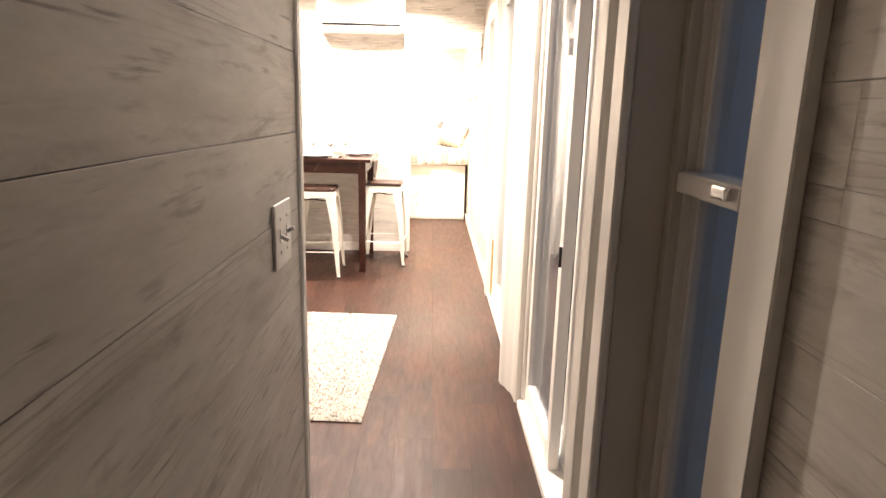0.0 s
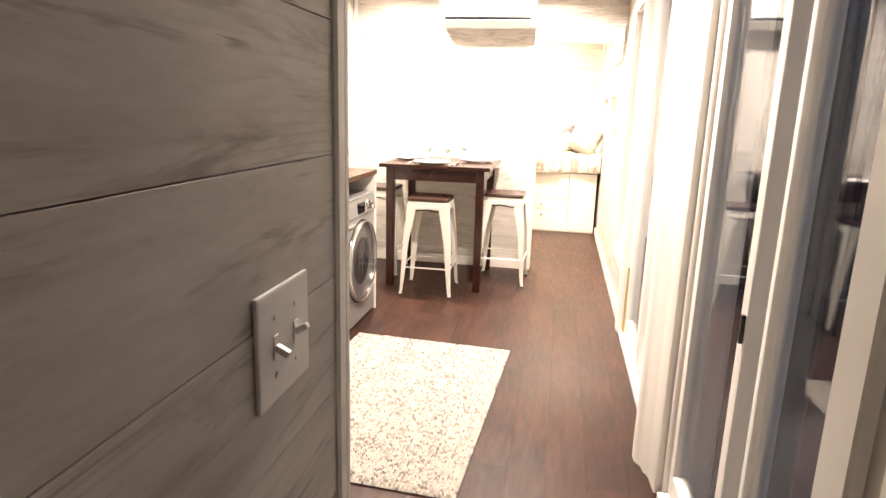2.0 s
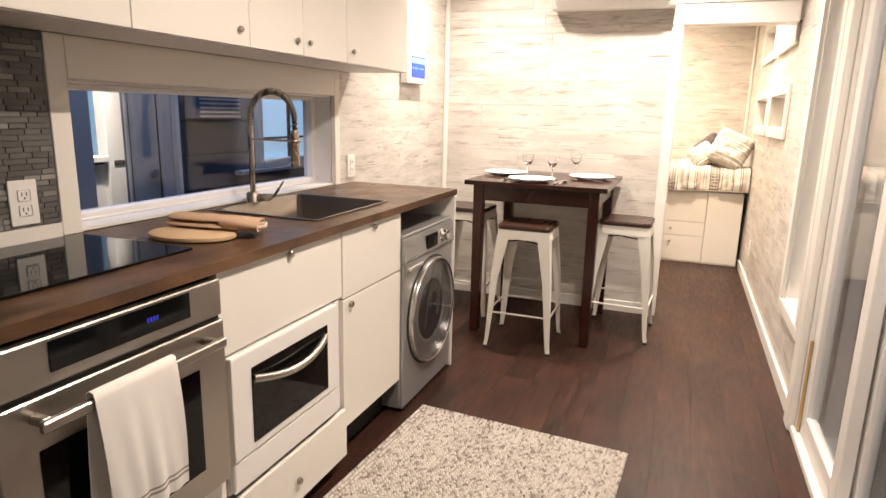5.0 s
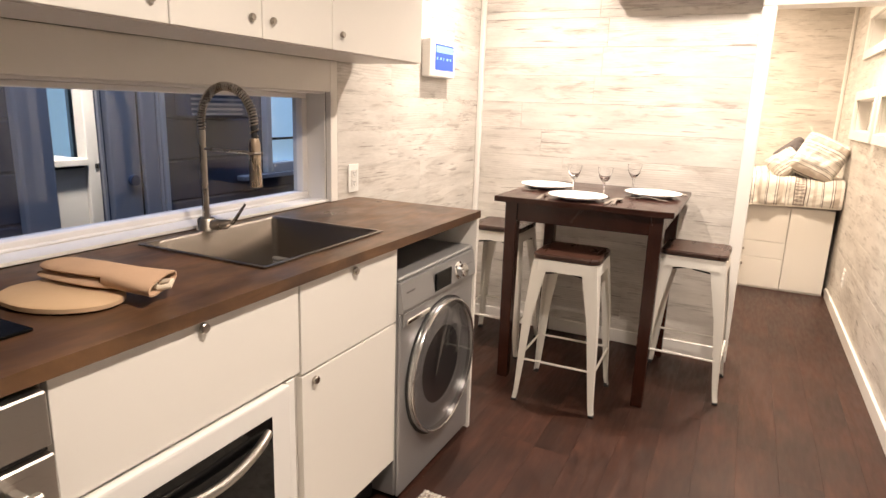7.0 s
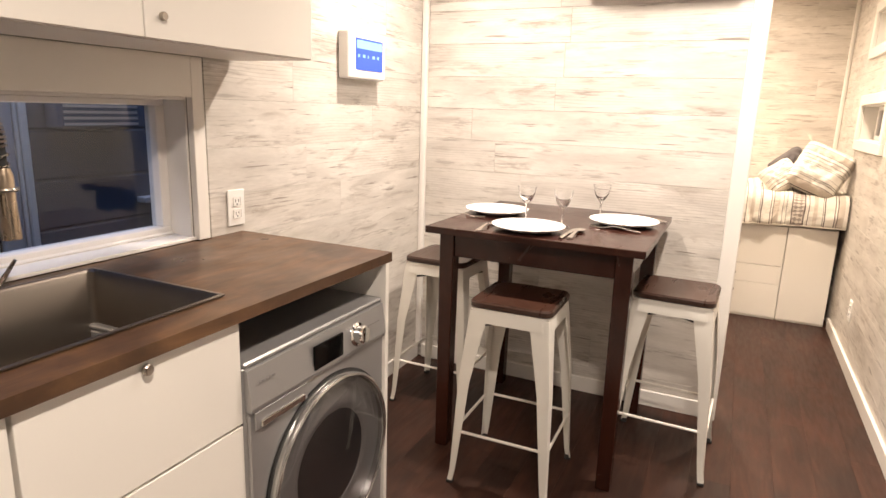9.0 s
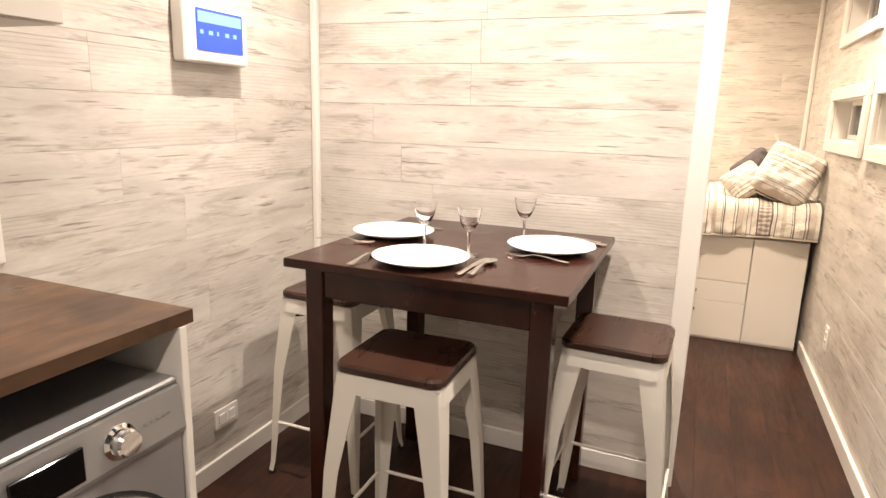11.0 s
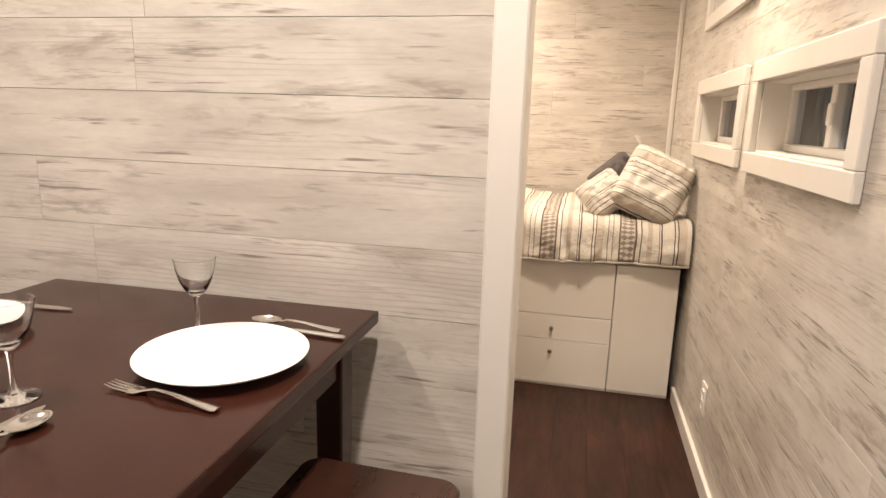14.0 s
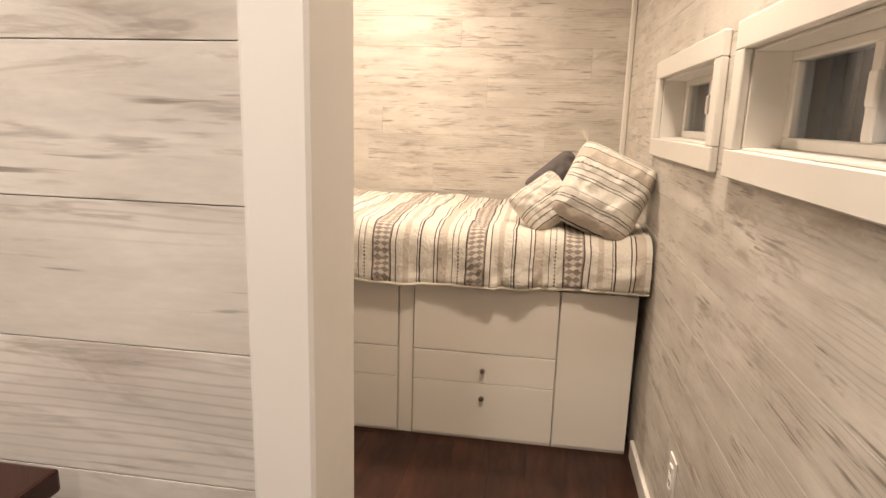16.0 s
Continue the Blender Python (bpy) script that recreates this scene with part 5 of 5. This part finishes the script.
def wine_glass(x, y):
    top = thing("wine_glass", x, y, TOP_Z + 0.0005, 0, "small clear stemmed wine glass, empty", "glass", "wine glasses")
    bowl = [(0.0, 0.070), (0.009, 0.072), (0.0195, 0.084), (0.0275, 0.100), (0.0325, 0.118), (0.0362, 0.140), (0.0354, 0.1403), (0.0316, 0.119), (0.0264, 0.102), (0.0180, 0.0875), (0.008, 0.080), (0.0, 0.0785)]
    smooth(part("bowl", lathe(bowl, 32), WINEGL, top), 60)
    smooth(part("stem", lathe([(0.0060, 0.0695), (0.0042, 0.062), (0.0034, 0.04), (0.0044, 0.014), (0.009, 0.007)], 16), WINEGL, top), 60)
    smooth(part("foot", lathe([(0.009, 0.007), (0.020, 0.0035), (0.031, 0.0011), (0.0318, 0.0008), (0.030, 0.0), (0.0, 0.0)], 32), WINEGL, top), 60)
    return top


for gx, gy in ((-1.185, 5.110), (-1.030, 5.075), (-0.945, 5.370)):
    wine_glass(gx, gy)


def sweep_flat(stations, thick):
    """A flat blade through stations (along, half width, height)."""
    bm = bmesh.new()
    rows = []
    for s, w, z in stations:
        rows.append([bm.verts.new(p) for p in ((s, -w, z), (s, -w * 0.4, z + thick * 0.6), (s, w * 0.4, z + thick * 0.6), (s, w, z), (s, w * 0.5, z - thick * 0.4), (s, -w * 0.5, z - thick * 0.4))])
    for a, b in zip(rows, rows[1:]):
        for i in range(6):
            j = (i + 1) % 6
            bm.faces.new((a[i], a[j], b[j], b[i]))
    bm.faces.new(rows[0][::-1])
    bm.faces.new(rows[-1])
    bmesh.ops.recalc_face_normals(bm, faces=bm.faces)
    return bm


HANDLE = [(-0.095, 0.0075, 0.003), (-0.088, 0.0100, 0.003), (-0.06, 0.0072, 0.005), (-0.02, 0.0048, 0.010), (0.012, 0.0036, 0.011)]


def fork(x, y, rz):
    top = thing("fork", x, y, TOP_Z + 0.0015, rz, "polished steel dinner fork lying on the table", "fork", "cutlery")
    smooth(part("handle", sweep_flat(HANDLE + [(0.030, 0.0045, 0.006), (0.042, 0.0115, 0.0035), (0.056, 0.0125, 0.003)], 0.0028), CUTLERY, top), 60)
    for k in range(4):
        yy = -0.0098 + k * 0.00655
        smooth(part("tine", tube([(0.055, yy, 0.003), (0.080, yy, 0.003), (0.098, yy * 0.92, 0.006)], [0.0019, 0.0017, 0.0009], 6), CUTLERY, top))
    return top


def knife(x, y, rz):
    top = thing("knife", x, y, TOP_Z + 0.0012, rz, "polished steel table knife lying on the table", "knife", "cutlery")
    smooth(part("handle", sweep_flat([(-0.105, 0.006, 0.003), (-0.098, 0.0095, 0.003), (-0.05, 0.0080, 0.0035), (-0.005, 0.0060, 0.0035)], 0.005), CUTLERY, top), 60)
    smooth(part("blade", sweep_flat([(-0.005, 0.0060, 0.0035), (0.01, 0.0090, 0.0028), (0.08, 0.0098, 0.0024), (0.105, 0.0060, 0.0022), (0.115, 0.0012, 0.0022)], 0.0011), CUTLERY, top), 60)
    return top


def spoon(x, y, rz):
    top = thing("spoon", x, y, TOP_Z + 0.0015, rz, "polished steel soup spoon lying on the table", "spoon", "cutlery")
    smooth(part("handle", sweep_flat(HANDLE + [(0.030, 0.0042, 0.006)], 0.0028), CUTLERY, top), 60)
    bm = lathe([(0.0, 0.0), (0.010, 0.0012), (0.0165, 0.0045), (0.0195, 0.0085), (0.0185, 0.0088), (0.0155, 0.0055), (0.009, 0.0026), (0.0, 0.0016)], 28)
    bmesh.ops.scale(bm, vec=(1.55, 1.0, 1.0), verts=bm.verts)
    bmesh.ops.translate(bm, verts=bm.verts, vec=(0.058, 0, -0.0006))
    smooth(part("bowl", bm, CUTLERY, top), 60)
    return top


# settings: (fork, knife, spoon) round each plate
fork(-1.270, 4.900, 92)
knife(-0.972, 4.948, 88)
spoon(-0.945, 4.956, 88)
fork(-1.440, 5.065, 8)
knife(-1.365, 5.405, 3)
fork(-0.838, 5.128, 172)
knife(-0.790, 5.428, 176)
spoon(-0.800, 5.456, 177)


# ---- braided rug ----
def rug_material():
    m = mat("braided_rug", (0.55, 0.5, 0.43), 0.95, 0, 0.05)
    n = Net(m)
    v = n.coords((1, 1, 1))
    geo = n.node("ShaderNodeNewGeometry")
    base = n.ramp(geo.outputs["Random Per Island"], [(0.0, (0.24, 0.20, 0.17)), (0.13, (0.40, 0.35, 0.31)), (0.32, (0.58, 0.535, 0.485)), (0.55, (0.70, 0.665, 0.61)), (1.0, (0.75, 0.715, 0.66))])
    c = n.mix(0.35, base, n.ramp(n.noise(v, 140.0, 2), [(0.3, 0.55), (0.65, 1.0)]), "MULTIPLY")
    n.colour(c)
    n.bump(n.noise(v, 420.0, 2), 0.4, 0.002)
    return m


def rug():
    """Rows of plaited strands, each strand knot a small plump pad, sewn side by side with a border plait."""
    ang = -1.6
    top = thing("braided_rug", -0.890, 3.112, 0.0, ang - 1.5, "cream and brown braided cotton rug on the dark floor", "rug")
    hx, hy = 0.445, 0.690
    part("backing", box((-hx + 0.01, -hy + 0.01, 0.0005), (hx - 0.01, hy - 0.01, 0.006)), mat("rug_backing", (0.34, 0.29, 0.24), 0.95), top)
    rng = random.Random(5)
    vs, fs = [], []

    def pad(cx, cy, l, w, h, a):
        ca, sa = math.cos(a), math.sin(a)
        i = len(vs)
        for px, py, pz in ((-1, -0.5, 0), (0, -1, 0), (1, -0.5, 0), (1, 0.5, 0), (0, 1, 0), (-1, 0.5, 0), (-0.45, 0, 1), (0.45, 0, 1)):
            x, y = px * l / 2, py * w / 2
            vs.append((cx + x * ca - y * sa, cy + x * sa + y * ca, 0.005 + pz * h))
        fs.extend([(i, i + 1, i + 6), (i + 1, i + 7, i + 6), (i + 1, i + 2, i + 7), (i + 2, i + 3, i + 7), (i + 3, i + 4, i + 7), (i + 4, i + 6, i + 7), (i + 4, i + 5, i + 6), (i + 5, i, i + 6)])

    border = 3
    w = 0.0165
    for b in range(border):
        o = w * (b + 0.5)
        for sgn in (-1, 1):
            y = -hy + o
            k = 0
            while y < hy - o:
                pad(sgn * (hx - o) + rng.uniform(-1, 1) * 0.001, y, 0.0165, 0.0105, 0.0068 + rng.uniform(0, 0.002), radians(90 + (34 if k % 2 else -34)))
                y += 0.0080
                k += 1
            x = -hx + o
            k = 0
            while x < hx - o:
                pad(x, sgn * (hy - o), 0.0165, 0.0105, 0.0068 + rng.uniform(0, 0.002), radians(34 if k % 2 else -34))
                x += 0.0080
                k += 1
    n = round((2 * hx - 2 * border * w) / w)
    ww = (2 * hx - 2 * border * w) / n
    for r in range(n):
        cx = -hx + border * w + (r + 0.5) * ww
        y = -hy + border * w + rng.uniform(0, 0.01)
        k = 0
        while y < hy - border * w:
            pad(cx + (0.0028 if k % 2 else -0.0028) + rng.uniform(-1, 1) * 0.001, y + rng.uniform(-1, 1) * 0.001, 0.0170, 0.0105, 0.0064 + rng.uniform(0, 0.0026), radians(90 + (38 if k % 2 else -38)))
            y += 0.0080
            k += 1
    me = bpy.data.meshes.new("braid")
    me.from_pydata(vs, [], fs)
    me.materials.append(rug_material())
    ob = new("braid", me)
    ob.parent = top
    tagged(ob, "plaited cream and brown strands", "", "", "stuff")
    return top


rug()


# ---- bed end ----
BED_Y = 7.37


def bed_unit(name, x0, x1, fronts, label):
    top = thing(name, (x0 + x1) / 2, BED_Y, 0.0, 0, label, "cabinet", "bed base cabinets")
    ox = (x0 + x1) / 2
    part("body", box((x0 - ox, 0.019, 0.012), (x1 - ox, 0.98, 0.648)), CABW, top)
    part("plinth", box((x0 - ox + 0.001, 0.010, 0.0), (x1 - ox - 0.001, 0.97, 0.0115)), CABW, top)
    for a, b, kz in fronts:
        f = part("drawer_front", box((x0 - ox + 0.002, 0.0, a), (x1 - ox - 0.002, 0.0185, b), 0.0015), CABW, top)
        if kz:
            bm = lathe([(0.0, 0.0), (0.006, 0.0), (0.005, 0.008), (0.0105, 0.012), (0.0105, 0.018), (0.0, 0.021)], 16)
            bmesh.ops.rotate(bm, verts=bm.verts, cent=(0, 0, 0), matrix=Matrix.Rotation(radians(90), 3, "X"))
            bmesh.ops.translate(bm, verts=bm.verts, vec=(0.0, 0.0, kz))
            smooth(part("knob", bm, STEELV, f, "small round metal knob"))
    return top


bed_unit("bed_cabinet", -0.094, 0.192, [(0.014, 0.645, None)], "tall white cabinet door in the bed base")
bed_unit("bed_cabinet", -0.660, -0.096, [(0.374, 0.645, None), (0.2465, 0.3705, 0.305), (0.014, 0.244, 0.187)], "white drawers with round knobs under the bed")
bed_unit("bed_cabinet", -1.286, -0.722, [(0.374, 0.645, None), (0.2465, 0.3705, 0.305), (0.014, 0.244, 0.187)], "white drawers with round knobs under the bed")
bed_unit("bed_cabinet", -1.915, -1.288, [(0.014, 0.645, None)], "tall white cabinet door in the bed base")
tagged(part("divider_post", box((-0.720, BED_Y + 0.010, 0.0), (-0.662, BED_Y + 0.98, 0.648), 0.002), CABW), "white divider post between the bed drawers", "panel")


def fabric_material(name, axis, period, offset, fine=False):
    """Cream cotton woven with thin dark lines, taupe bands and a row of zigzag triangles across one axis."""
    m = mat(name, (0.78, 0.72, 0.62), 0.92, 0, 0.08)
    n = Net(m)
    tc = n.node("ShaderNodeTexCoord")
    sep = n.node("ShaderNodeSeparateXYZ")
    n.link(tc.outputs["Object"], sep.inputs[0])
    along, across = (sep.outputs["X"], sep.outputs["Y"]) if axis == "X" else (sep.outputs["Y"], sep.outputs["X"])
    zed = sep.outputs["Z"]
    wav = n.math("MULTIPLY", n.math("SUBTRACT", n.noise(tc.outputs["Object"], 7.0, 2), 0.5), 0.012)
    u = n.math("FRACT", n.math("DIVIDE", n.math("ADD", n.math("ADD", along, wav), offset + 40 * period), period))
    CREAM, DARK, TAUPE, PALE = (0.80, 0.755, 0.68), (0.085, 0.07, 0.065), (0.33, 0.285, 0.26), (0.64, 0.57, 0.49)
    stops = [(0.0, CREAM), (0.055, DARK), (0.068, CREAM), (0.095, DARK), (0.108, PALE), (0.20, CREAM), (0.255, DARK), (0.264, CREAM), (0.40, DARK), (0.412, TAUPE),
             (0.60, DARK), (0.612, CREAM), (0.66, DARK), (0.668, CREAM), (0.74, PALE), (0.80, CREAM), (0.88, DARK), (0.89, CREAM), (0.905, DARK), (0.918, CREAM)]
    if fine:
        CREAM = (0.84, 0.80, 0.73)
        stops = [(0.0, CREAM), (0.07, DARK), (0.082, CREAM), (0.115, DARK), (0.127, CREAM), (0.21, TAUPE), (0.225, CREAM), (0.30, DARK), (0.31, CREAM), (0.41, DARK), (0.420, PALE),
                 (0.60, DARK), (0.612, CREAM), (0.70, DARK), (0.712, CREAM), (0.745, DARK), (0.757, CREAM), (0.86, TAUPE), (0.872, CREAM)]
    c = n.ramp(u, stops, True)
    # triangles inside the taupe band
    q = n.math("FRACT", n.math("DIVIDE", n.math("ADD", n.math("ADD", across, n.math("MULTIPLY", zed, 1.0)), 10.0), 0.028))
    saw = n.math("ABSOLUTE", n.math("SUBTRACT", q, 0.5))
    inband = n.math("MULTIPLY", n.math("GREATER_THAN", u, 0.425), n.math("LESS_THAN", u, 0.588))
    rel = n.math("ABSOLUTE", n.math("SUBTRACT", n.math("FRACT", n.math("MULTIPLY", n.math("SUBTRACT", u, 0.425), 12.3)), 0.5))
    tri = n.math("MULTIPLY", n.math("MULTIPLY", inband, 0.5 if fine else 1.0), n.math("GREATER_THAN", n.math("ADD", saw, n.math("MULTIPLY", rel, 0.75)), 0.46))
    c = n.mix(tri, c, (0.70, 0.635, 0.55))
    # dotted line
    dots = n.math("MULTIPLY", n.math("MULTIPLY", n.math("GREATER_THAN", u, 0.315), n.math("LESS_THAN", u, 0.330)), n.math("GREATER_THAN", n.math("FRACT", n.math("MULTIPLY", n.math("ADD", across, zed), 70.0)), 0.5))
    c = n.mix(dots, c, DARK)
    v = n.coords((1, 1, 1))
    weave = n.noise(v, 500.0, 2)
    c = n.mix(0.25, c, n.ramp(weave, [(0.3, 0.6), (0.7, 1.0)]), "MULTIPLY")
    n.colour(c)
    n.bump(n.math("ADD", weave, n.math("MULTIPLY", n.noise(v, 30.0, 4, 0.6, 1.5), 5.0)), 0.45, 0.006)
    return m


QUILT = fabric_material("striped_quilt_cotton", "X", 0.36, 0.10)
PILLOWF = fabric_material("striped_pillow_cotton", "X", 0.23, 0.02, True)
PILLOWG = painted("dark_grey_cotton", (0.13, 0.115, 0.115), 0.95, 120, 0.2, 0.3)
SHEET = painted("cream_cotton", (0.78, 0.73, 0.64), 0.9, 90, 0.05, 0.2)

mattress = thing("mattress", -0.862, 7.88, 0.6485, 0, "cream covered mattress on the bed base", "mattress")
part("block", box((-1.045, -0.485, 0.0), (1.045, 0.50, 0.190), 0.03, 3), SHEET, mattress)


def quilt():
    top = thing("quilt", -0.862, 7.88, 0.845, 0, "rumpled cream quilt with dark stripes and taupe triangles on the bed", "quilt")
    rng = random.Random(2)
    nx, ny = 190, 90
    bm = bmesh.new()
    grid = []
    arc_r = 0.055
    flat = 0.93
    drop = 0.118
    total = flat + arc_r * math.pi / 2 + drop
    for j in range(ny + 1):
        s = total * j / ny
        row = []
        for i in range(nx + 1):
            x = -1.055 + 2.13 * i / nx
            if s < flat:
                y, z = 0.455 - s, 0.0
                nrm = Vector((0, 0, 1))
            elif s < flat + arc_r * math.pi / 2:
                a = (s - flat) / arc_r
                y, z = 0.455 - flat - arc_r * math.sin(a), -arc_r * (1 - math.cos(a))
                nrm = Vector((0, -math.sin(a), math.cos(a)))
            else:
                y, z = 0.455 - flat - arc_r, -arc_r - (s - flat - arc_r * math.pi / 2)
                nrm = Vector((0, -1, 0))
            p = Vector((x * 3.2, s * 2.0, 0.3))
            puff = 0.026 * noise.noise(p) + 0.013 * noise.noise(p * 2.7) + 0.014 * abs(noise.noise(Vector((x * 9 + 3 * s, s * 3.0, 1.7))))
            crease = -0.020 * math.exp(-((x - 0.50 - 0.35 * (s - 1.0)) / 0.018) ** 2) * (1 if s > 0.6 else 0.3)
            hang = (0.014 * math.sin(x * 13 + 1.0) + 0.016 * noise.noise(Vector((x * 11, s * 9, 4.0))) + 0.026 * abs(noise.noise(Vector((x * 17 + s * 14, s * 9 - x * 4, 8.0))))) * min(1.0, max(0, (s - flat) / 0.14)) if s > flat else 0
            edge = 0.010 * noise.noise(Vector((x * 2.5, 9.0, 2.0))) if j == ny else 0
            lift = 0.030 + puff + crease + hang
            if j == ny:
                lift -= 0.012
            q = Vector((x, y, z)) + nrm * lift
            q.z += edge * 1.5 - (0.018 * math.sin((x + 1.0) * 1.5) if s > flat + 0.1 else 0)
            row.append(bm.verts.new(q))
        grid.append(row)
    for a, b in zip(grid, grid[1:]):
        for i in range(nx):
            bm.faces.new((a[i], a[i + 1], b[i + 1], b[i]))
    hem = [v.co + Vector((0, -0.002, 0.001)) for v in grid[-1][::2]]
    bmesh.ops.recalc_face_normals(bm, faces=bm.faces)
    bmesh.ops.solidify(bm, geom=bm.faces, thickness=0.012)
    smooth(part("cover", bm, QUILT, top), 80)
    smooth(part("hem", tube(hem, 0.007, 6), SHEET, top, "cream piped hem"), 80)
    return top


quilt()


def pillow(name, m, w, h, thick, material, label, seed, tassel=False):
    """Stuffed cushion: the cover bulges in the middle and pulls in at its corners."""
    top = tagged(new(name), label, "pillow", "bed pillows")
    top.empty_display_size = 0.05
    top.matrix_world = m
    n = 30
    bm = bmesh.new()
    sides = []
    for sgn in (1, -1):
        g = []
        for j in range(n + 1):
            row = []
            for i in range(n + 1):
                u, v = -1 + 2 * i / n, -1 + 2 * j / n
                pinch_u = 1 - 0.10 * (1 - v * v) * 0 - 0.075 * (1 - abs(u)) * 0 - 0.05 * (1 - v ** 2) * abs(u) ** 2
                pinch_v = 1 - 0.05 * (1 - u ** 2) * abs(v) ** 2
                t = ((1 - u ** 4) * (1 - v ** 4)) ** 0.62
                p = Vector((u * 2.1 + seed, v * 2.1, sgn * 2.0))
                wr = 0.22 * noise.noise(p * 1.5) + 0.20 * noise.noise(p * 3.4) * (0.4 + abs(u * v))
                z = sgn * thick / 2 * t * (1 + wr)
                cr = 1 - 0.10 * u ** 4 * v ** 4
                row.append(bm.verts.new((u * w / 2 * pinch_u * cr, v * h / 2 * pinch_v * cr, z)))
            g.append(row)
        sides.append(g)
    for g, flip in ((sides[0], False), (sides[1], True)):
        for j in range(n):
            for i in range(n):
                f = (g[j][i], g[j][i + 1], g[j + 1][i + 1], g[j + 1][i])
                bm.faces.new(f[::-1] if flip else f)
    bmesh.ops.remove_doubles(bm, verts=bm.verts, dist=0.0003)
    bmesh.ops.recalc_face_normals(bm, faces=bm.faces)
    smooth(part("cover", bm, material, top), 80)
    seam = []
    for k in range(81):
        s = k / 80 * 4
        e, f = int(s) % 4, s - int(s)
        u, v = ((-1 + 2 * f, -1), (1, -1 + 2 * f), (1 - 2 * f, 1), (-1, 1 - 2 * f))[e]
        cr = 1 - 0.10 * u ** 4 * v ** 4
        seam.append((u * w / 2 * cr * (1 - 0.05 * (1 - v ** 2) * abs(u) ** 2), v * h / 2 * cr * (1 - 0.05 * (1 - u ** 2) * abs(v) ** 2), 0))
    smooth(part("piping", tube(seam, 0.0028, 6), SHEET if material is not PILLOWG else PILLOWG, top), 80)
    if tassel:
        for cx, cy in ((1, 1), (-1, 1)):
            tb = bmesh.new()
            for k in range(9):
                rr = random.Random(seed * 31 + k)
                base = Vector((cx * w / 2 * 0.89, cy * h / 2 * 0.89, 0))
                tip = base + Vector((cx * 0.03 + rr.uniform(-0.014, 0.014), cy * 0.035 + rr.uniform(-0.012, 0.012), rr.uniform(-0.016, 0.016)))
                add_tube(tb, [base, (base + tip) / 2 + Vector((rr.uniform(-0.004, 0.004), 0, 0.004)), tip], 0.0016, 5)
            part("tassel", tb, SHEET, top, "cream corner tassel")
    return top


pillow("pillow", pose(0.040, 7.475, 1.012, 74, 0, -4) @ pose(0, 0, 0, 0, 0, 66), 0.335, 0.325, 0.24, PILLOWF, "large cream cushion with dark stripes leaning on the wall", 1.0, True)
pillow("pillow", pose(-0.178, 7.50, 0.962, 62, 0, 6) @ pose(0, 0, 0, 0, 0, -52), 0.20, 0.23, 0.14, PILLOWF, "small cream striped cushion on the quilt", 2.0)
pillow("pillow", pose(-0.100, 7.70, 1.005, 70, 0, 8) @ pose(0, 0, 0, 0, 0, 40), 0.25, 0.25, 0.20, PILLOWG, "dark grey cushion behind the striped ones", 3.0)


# ---- boards of walls and floor ----
def place_planks(parent, pieces, m_of, gap=0.0007, name="plank", material=PLANK):
    for u0, u1, v0, v1 in pieces:
        if u1 - u0 < 0.004 or v1 - v0 < 0.004:
            continue
        ob = new(name, plank_mesh(u1 - u0 - gap * 0.7, v1 - v0 - gap, material))
        ob.matrix_world = m_of((u0 + u1) / 2, (v0 + v1) / 2)
        ob.parent = parent


west_holes = [(2.68, 4.20, 0.90, 1.46), (1.3, 4.33, 1.46, CEIL), (NEAR_END - 0.1, 2.70, 0.0, 1.46), (2.70, 4.28, 0.0, 0.90)]
place_planks(wall_west, plank_rows(NEAR_END, PART_Y, 0, CEIL, west_holes, 11), lambda u, v: pose(WALL_W, u, v, 0, 0, 90))
place_planks(wall_west, plank_rows(PART_Y + 0.11, WALL_N, 0.6, CEIL, [], 16), lambda u, v: pose(WALL_W, u, v, 0, 0, 90))
place_planks(partition, plank_rows(WALL_W, WALL_E - 0.001, 0, CEIL, [DOOR_X], 12), lambda u, v: pose(u, PART_Y, v, 0, 0, 0), 0.0011)
place_planks(wall_north, plank_rows(WALL_W, WALL_E, 0.6, CEIL, [], 13), lambda u, v: pose(u, WALL_N, v, 0, 0, 0))
place_planks(wall_east, plank_rows(WALL_S, WALL_N, 0, CEIL, EAST_HOLES + [PANEL, (1.45, 1.53, 0, 2.06), (2.67, 2.86, 0, CEIL)], 14), lambda u, v: pose(WALL_E, u, v, 0, 0, -90))
place_planks(near_wall, plank_rows(WALL_S, NEAR_END - 0.06, 0, CEIL, [], 15, ROW0 + 0.06, (3.6,)), lambda u, v: pose(NEAR_X, u, v, 0, 0, 90), 0.0011)

rng = random.Random(21)
fx, fw = WALL_W, 0.145
while fx < WALL_E + 0.14:
    x1 = min(fx + fw, WALL_E + 0.15)
    fy = WALL_S - rng.uniform(0, 1.0)
    while fy < WALL_N:
        a, b = max(fy, WALL_S), min(fy + 1.22, WALL_N)
        fy += 1.22
        if b - a > 0.02:
            ob = new("floor_board", plank_mesh(b - a - 0.0003, x1 - fx - 0.0002, FLOORB, 0.008, 0.0003))
            ob.matrix_world = Matrix.Translation(((fx + x1) / 2, (a + b) / 2, 0.0)) @ Matrix(((0, 0, -1, 0), (1, 0, 0, 0), (0, -1, 0, 0), (0, 0, 0, 1)))
            ob.parent = floor
    fx = x1
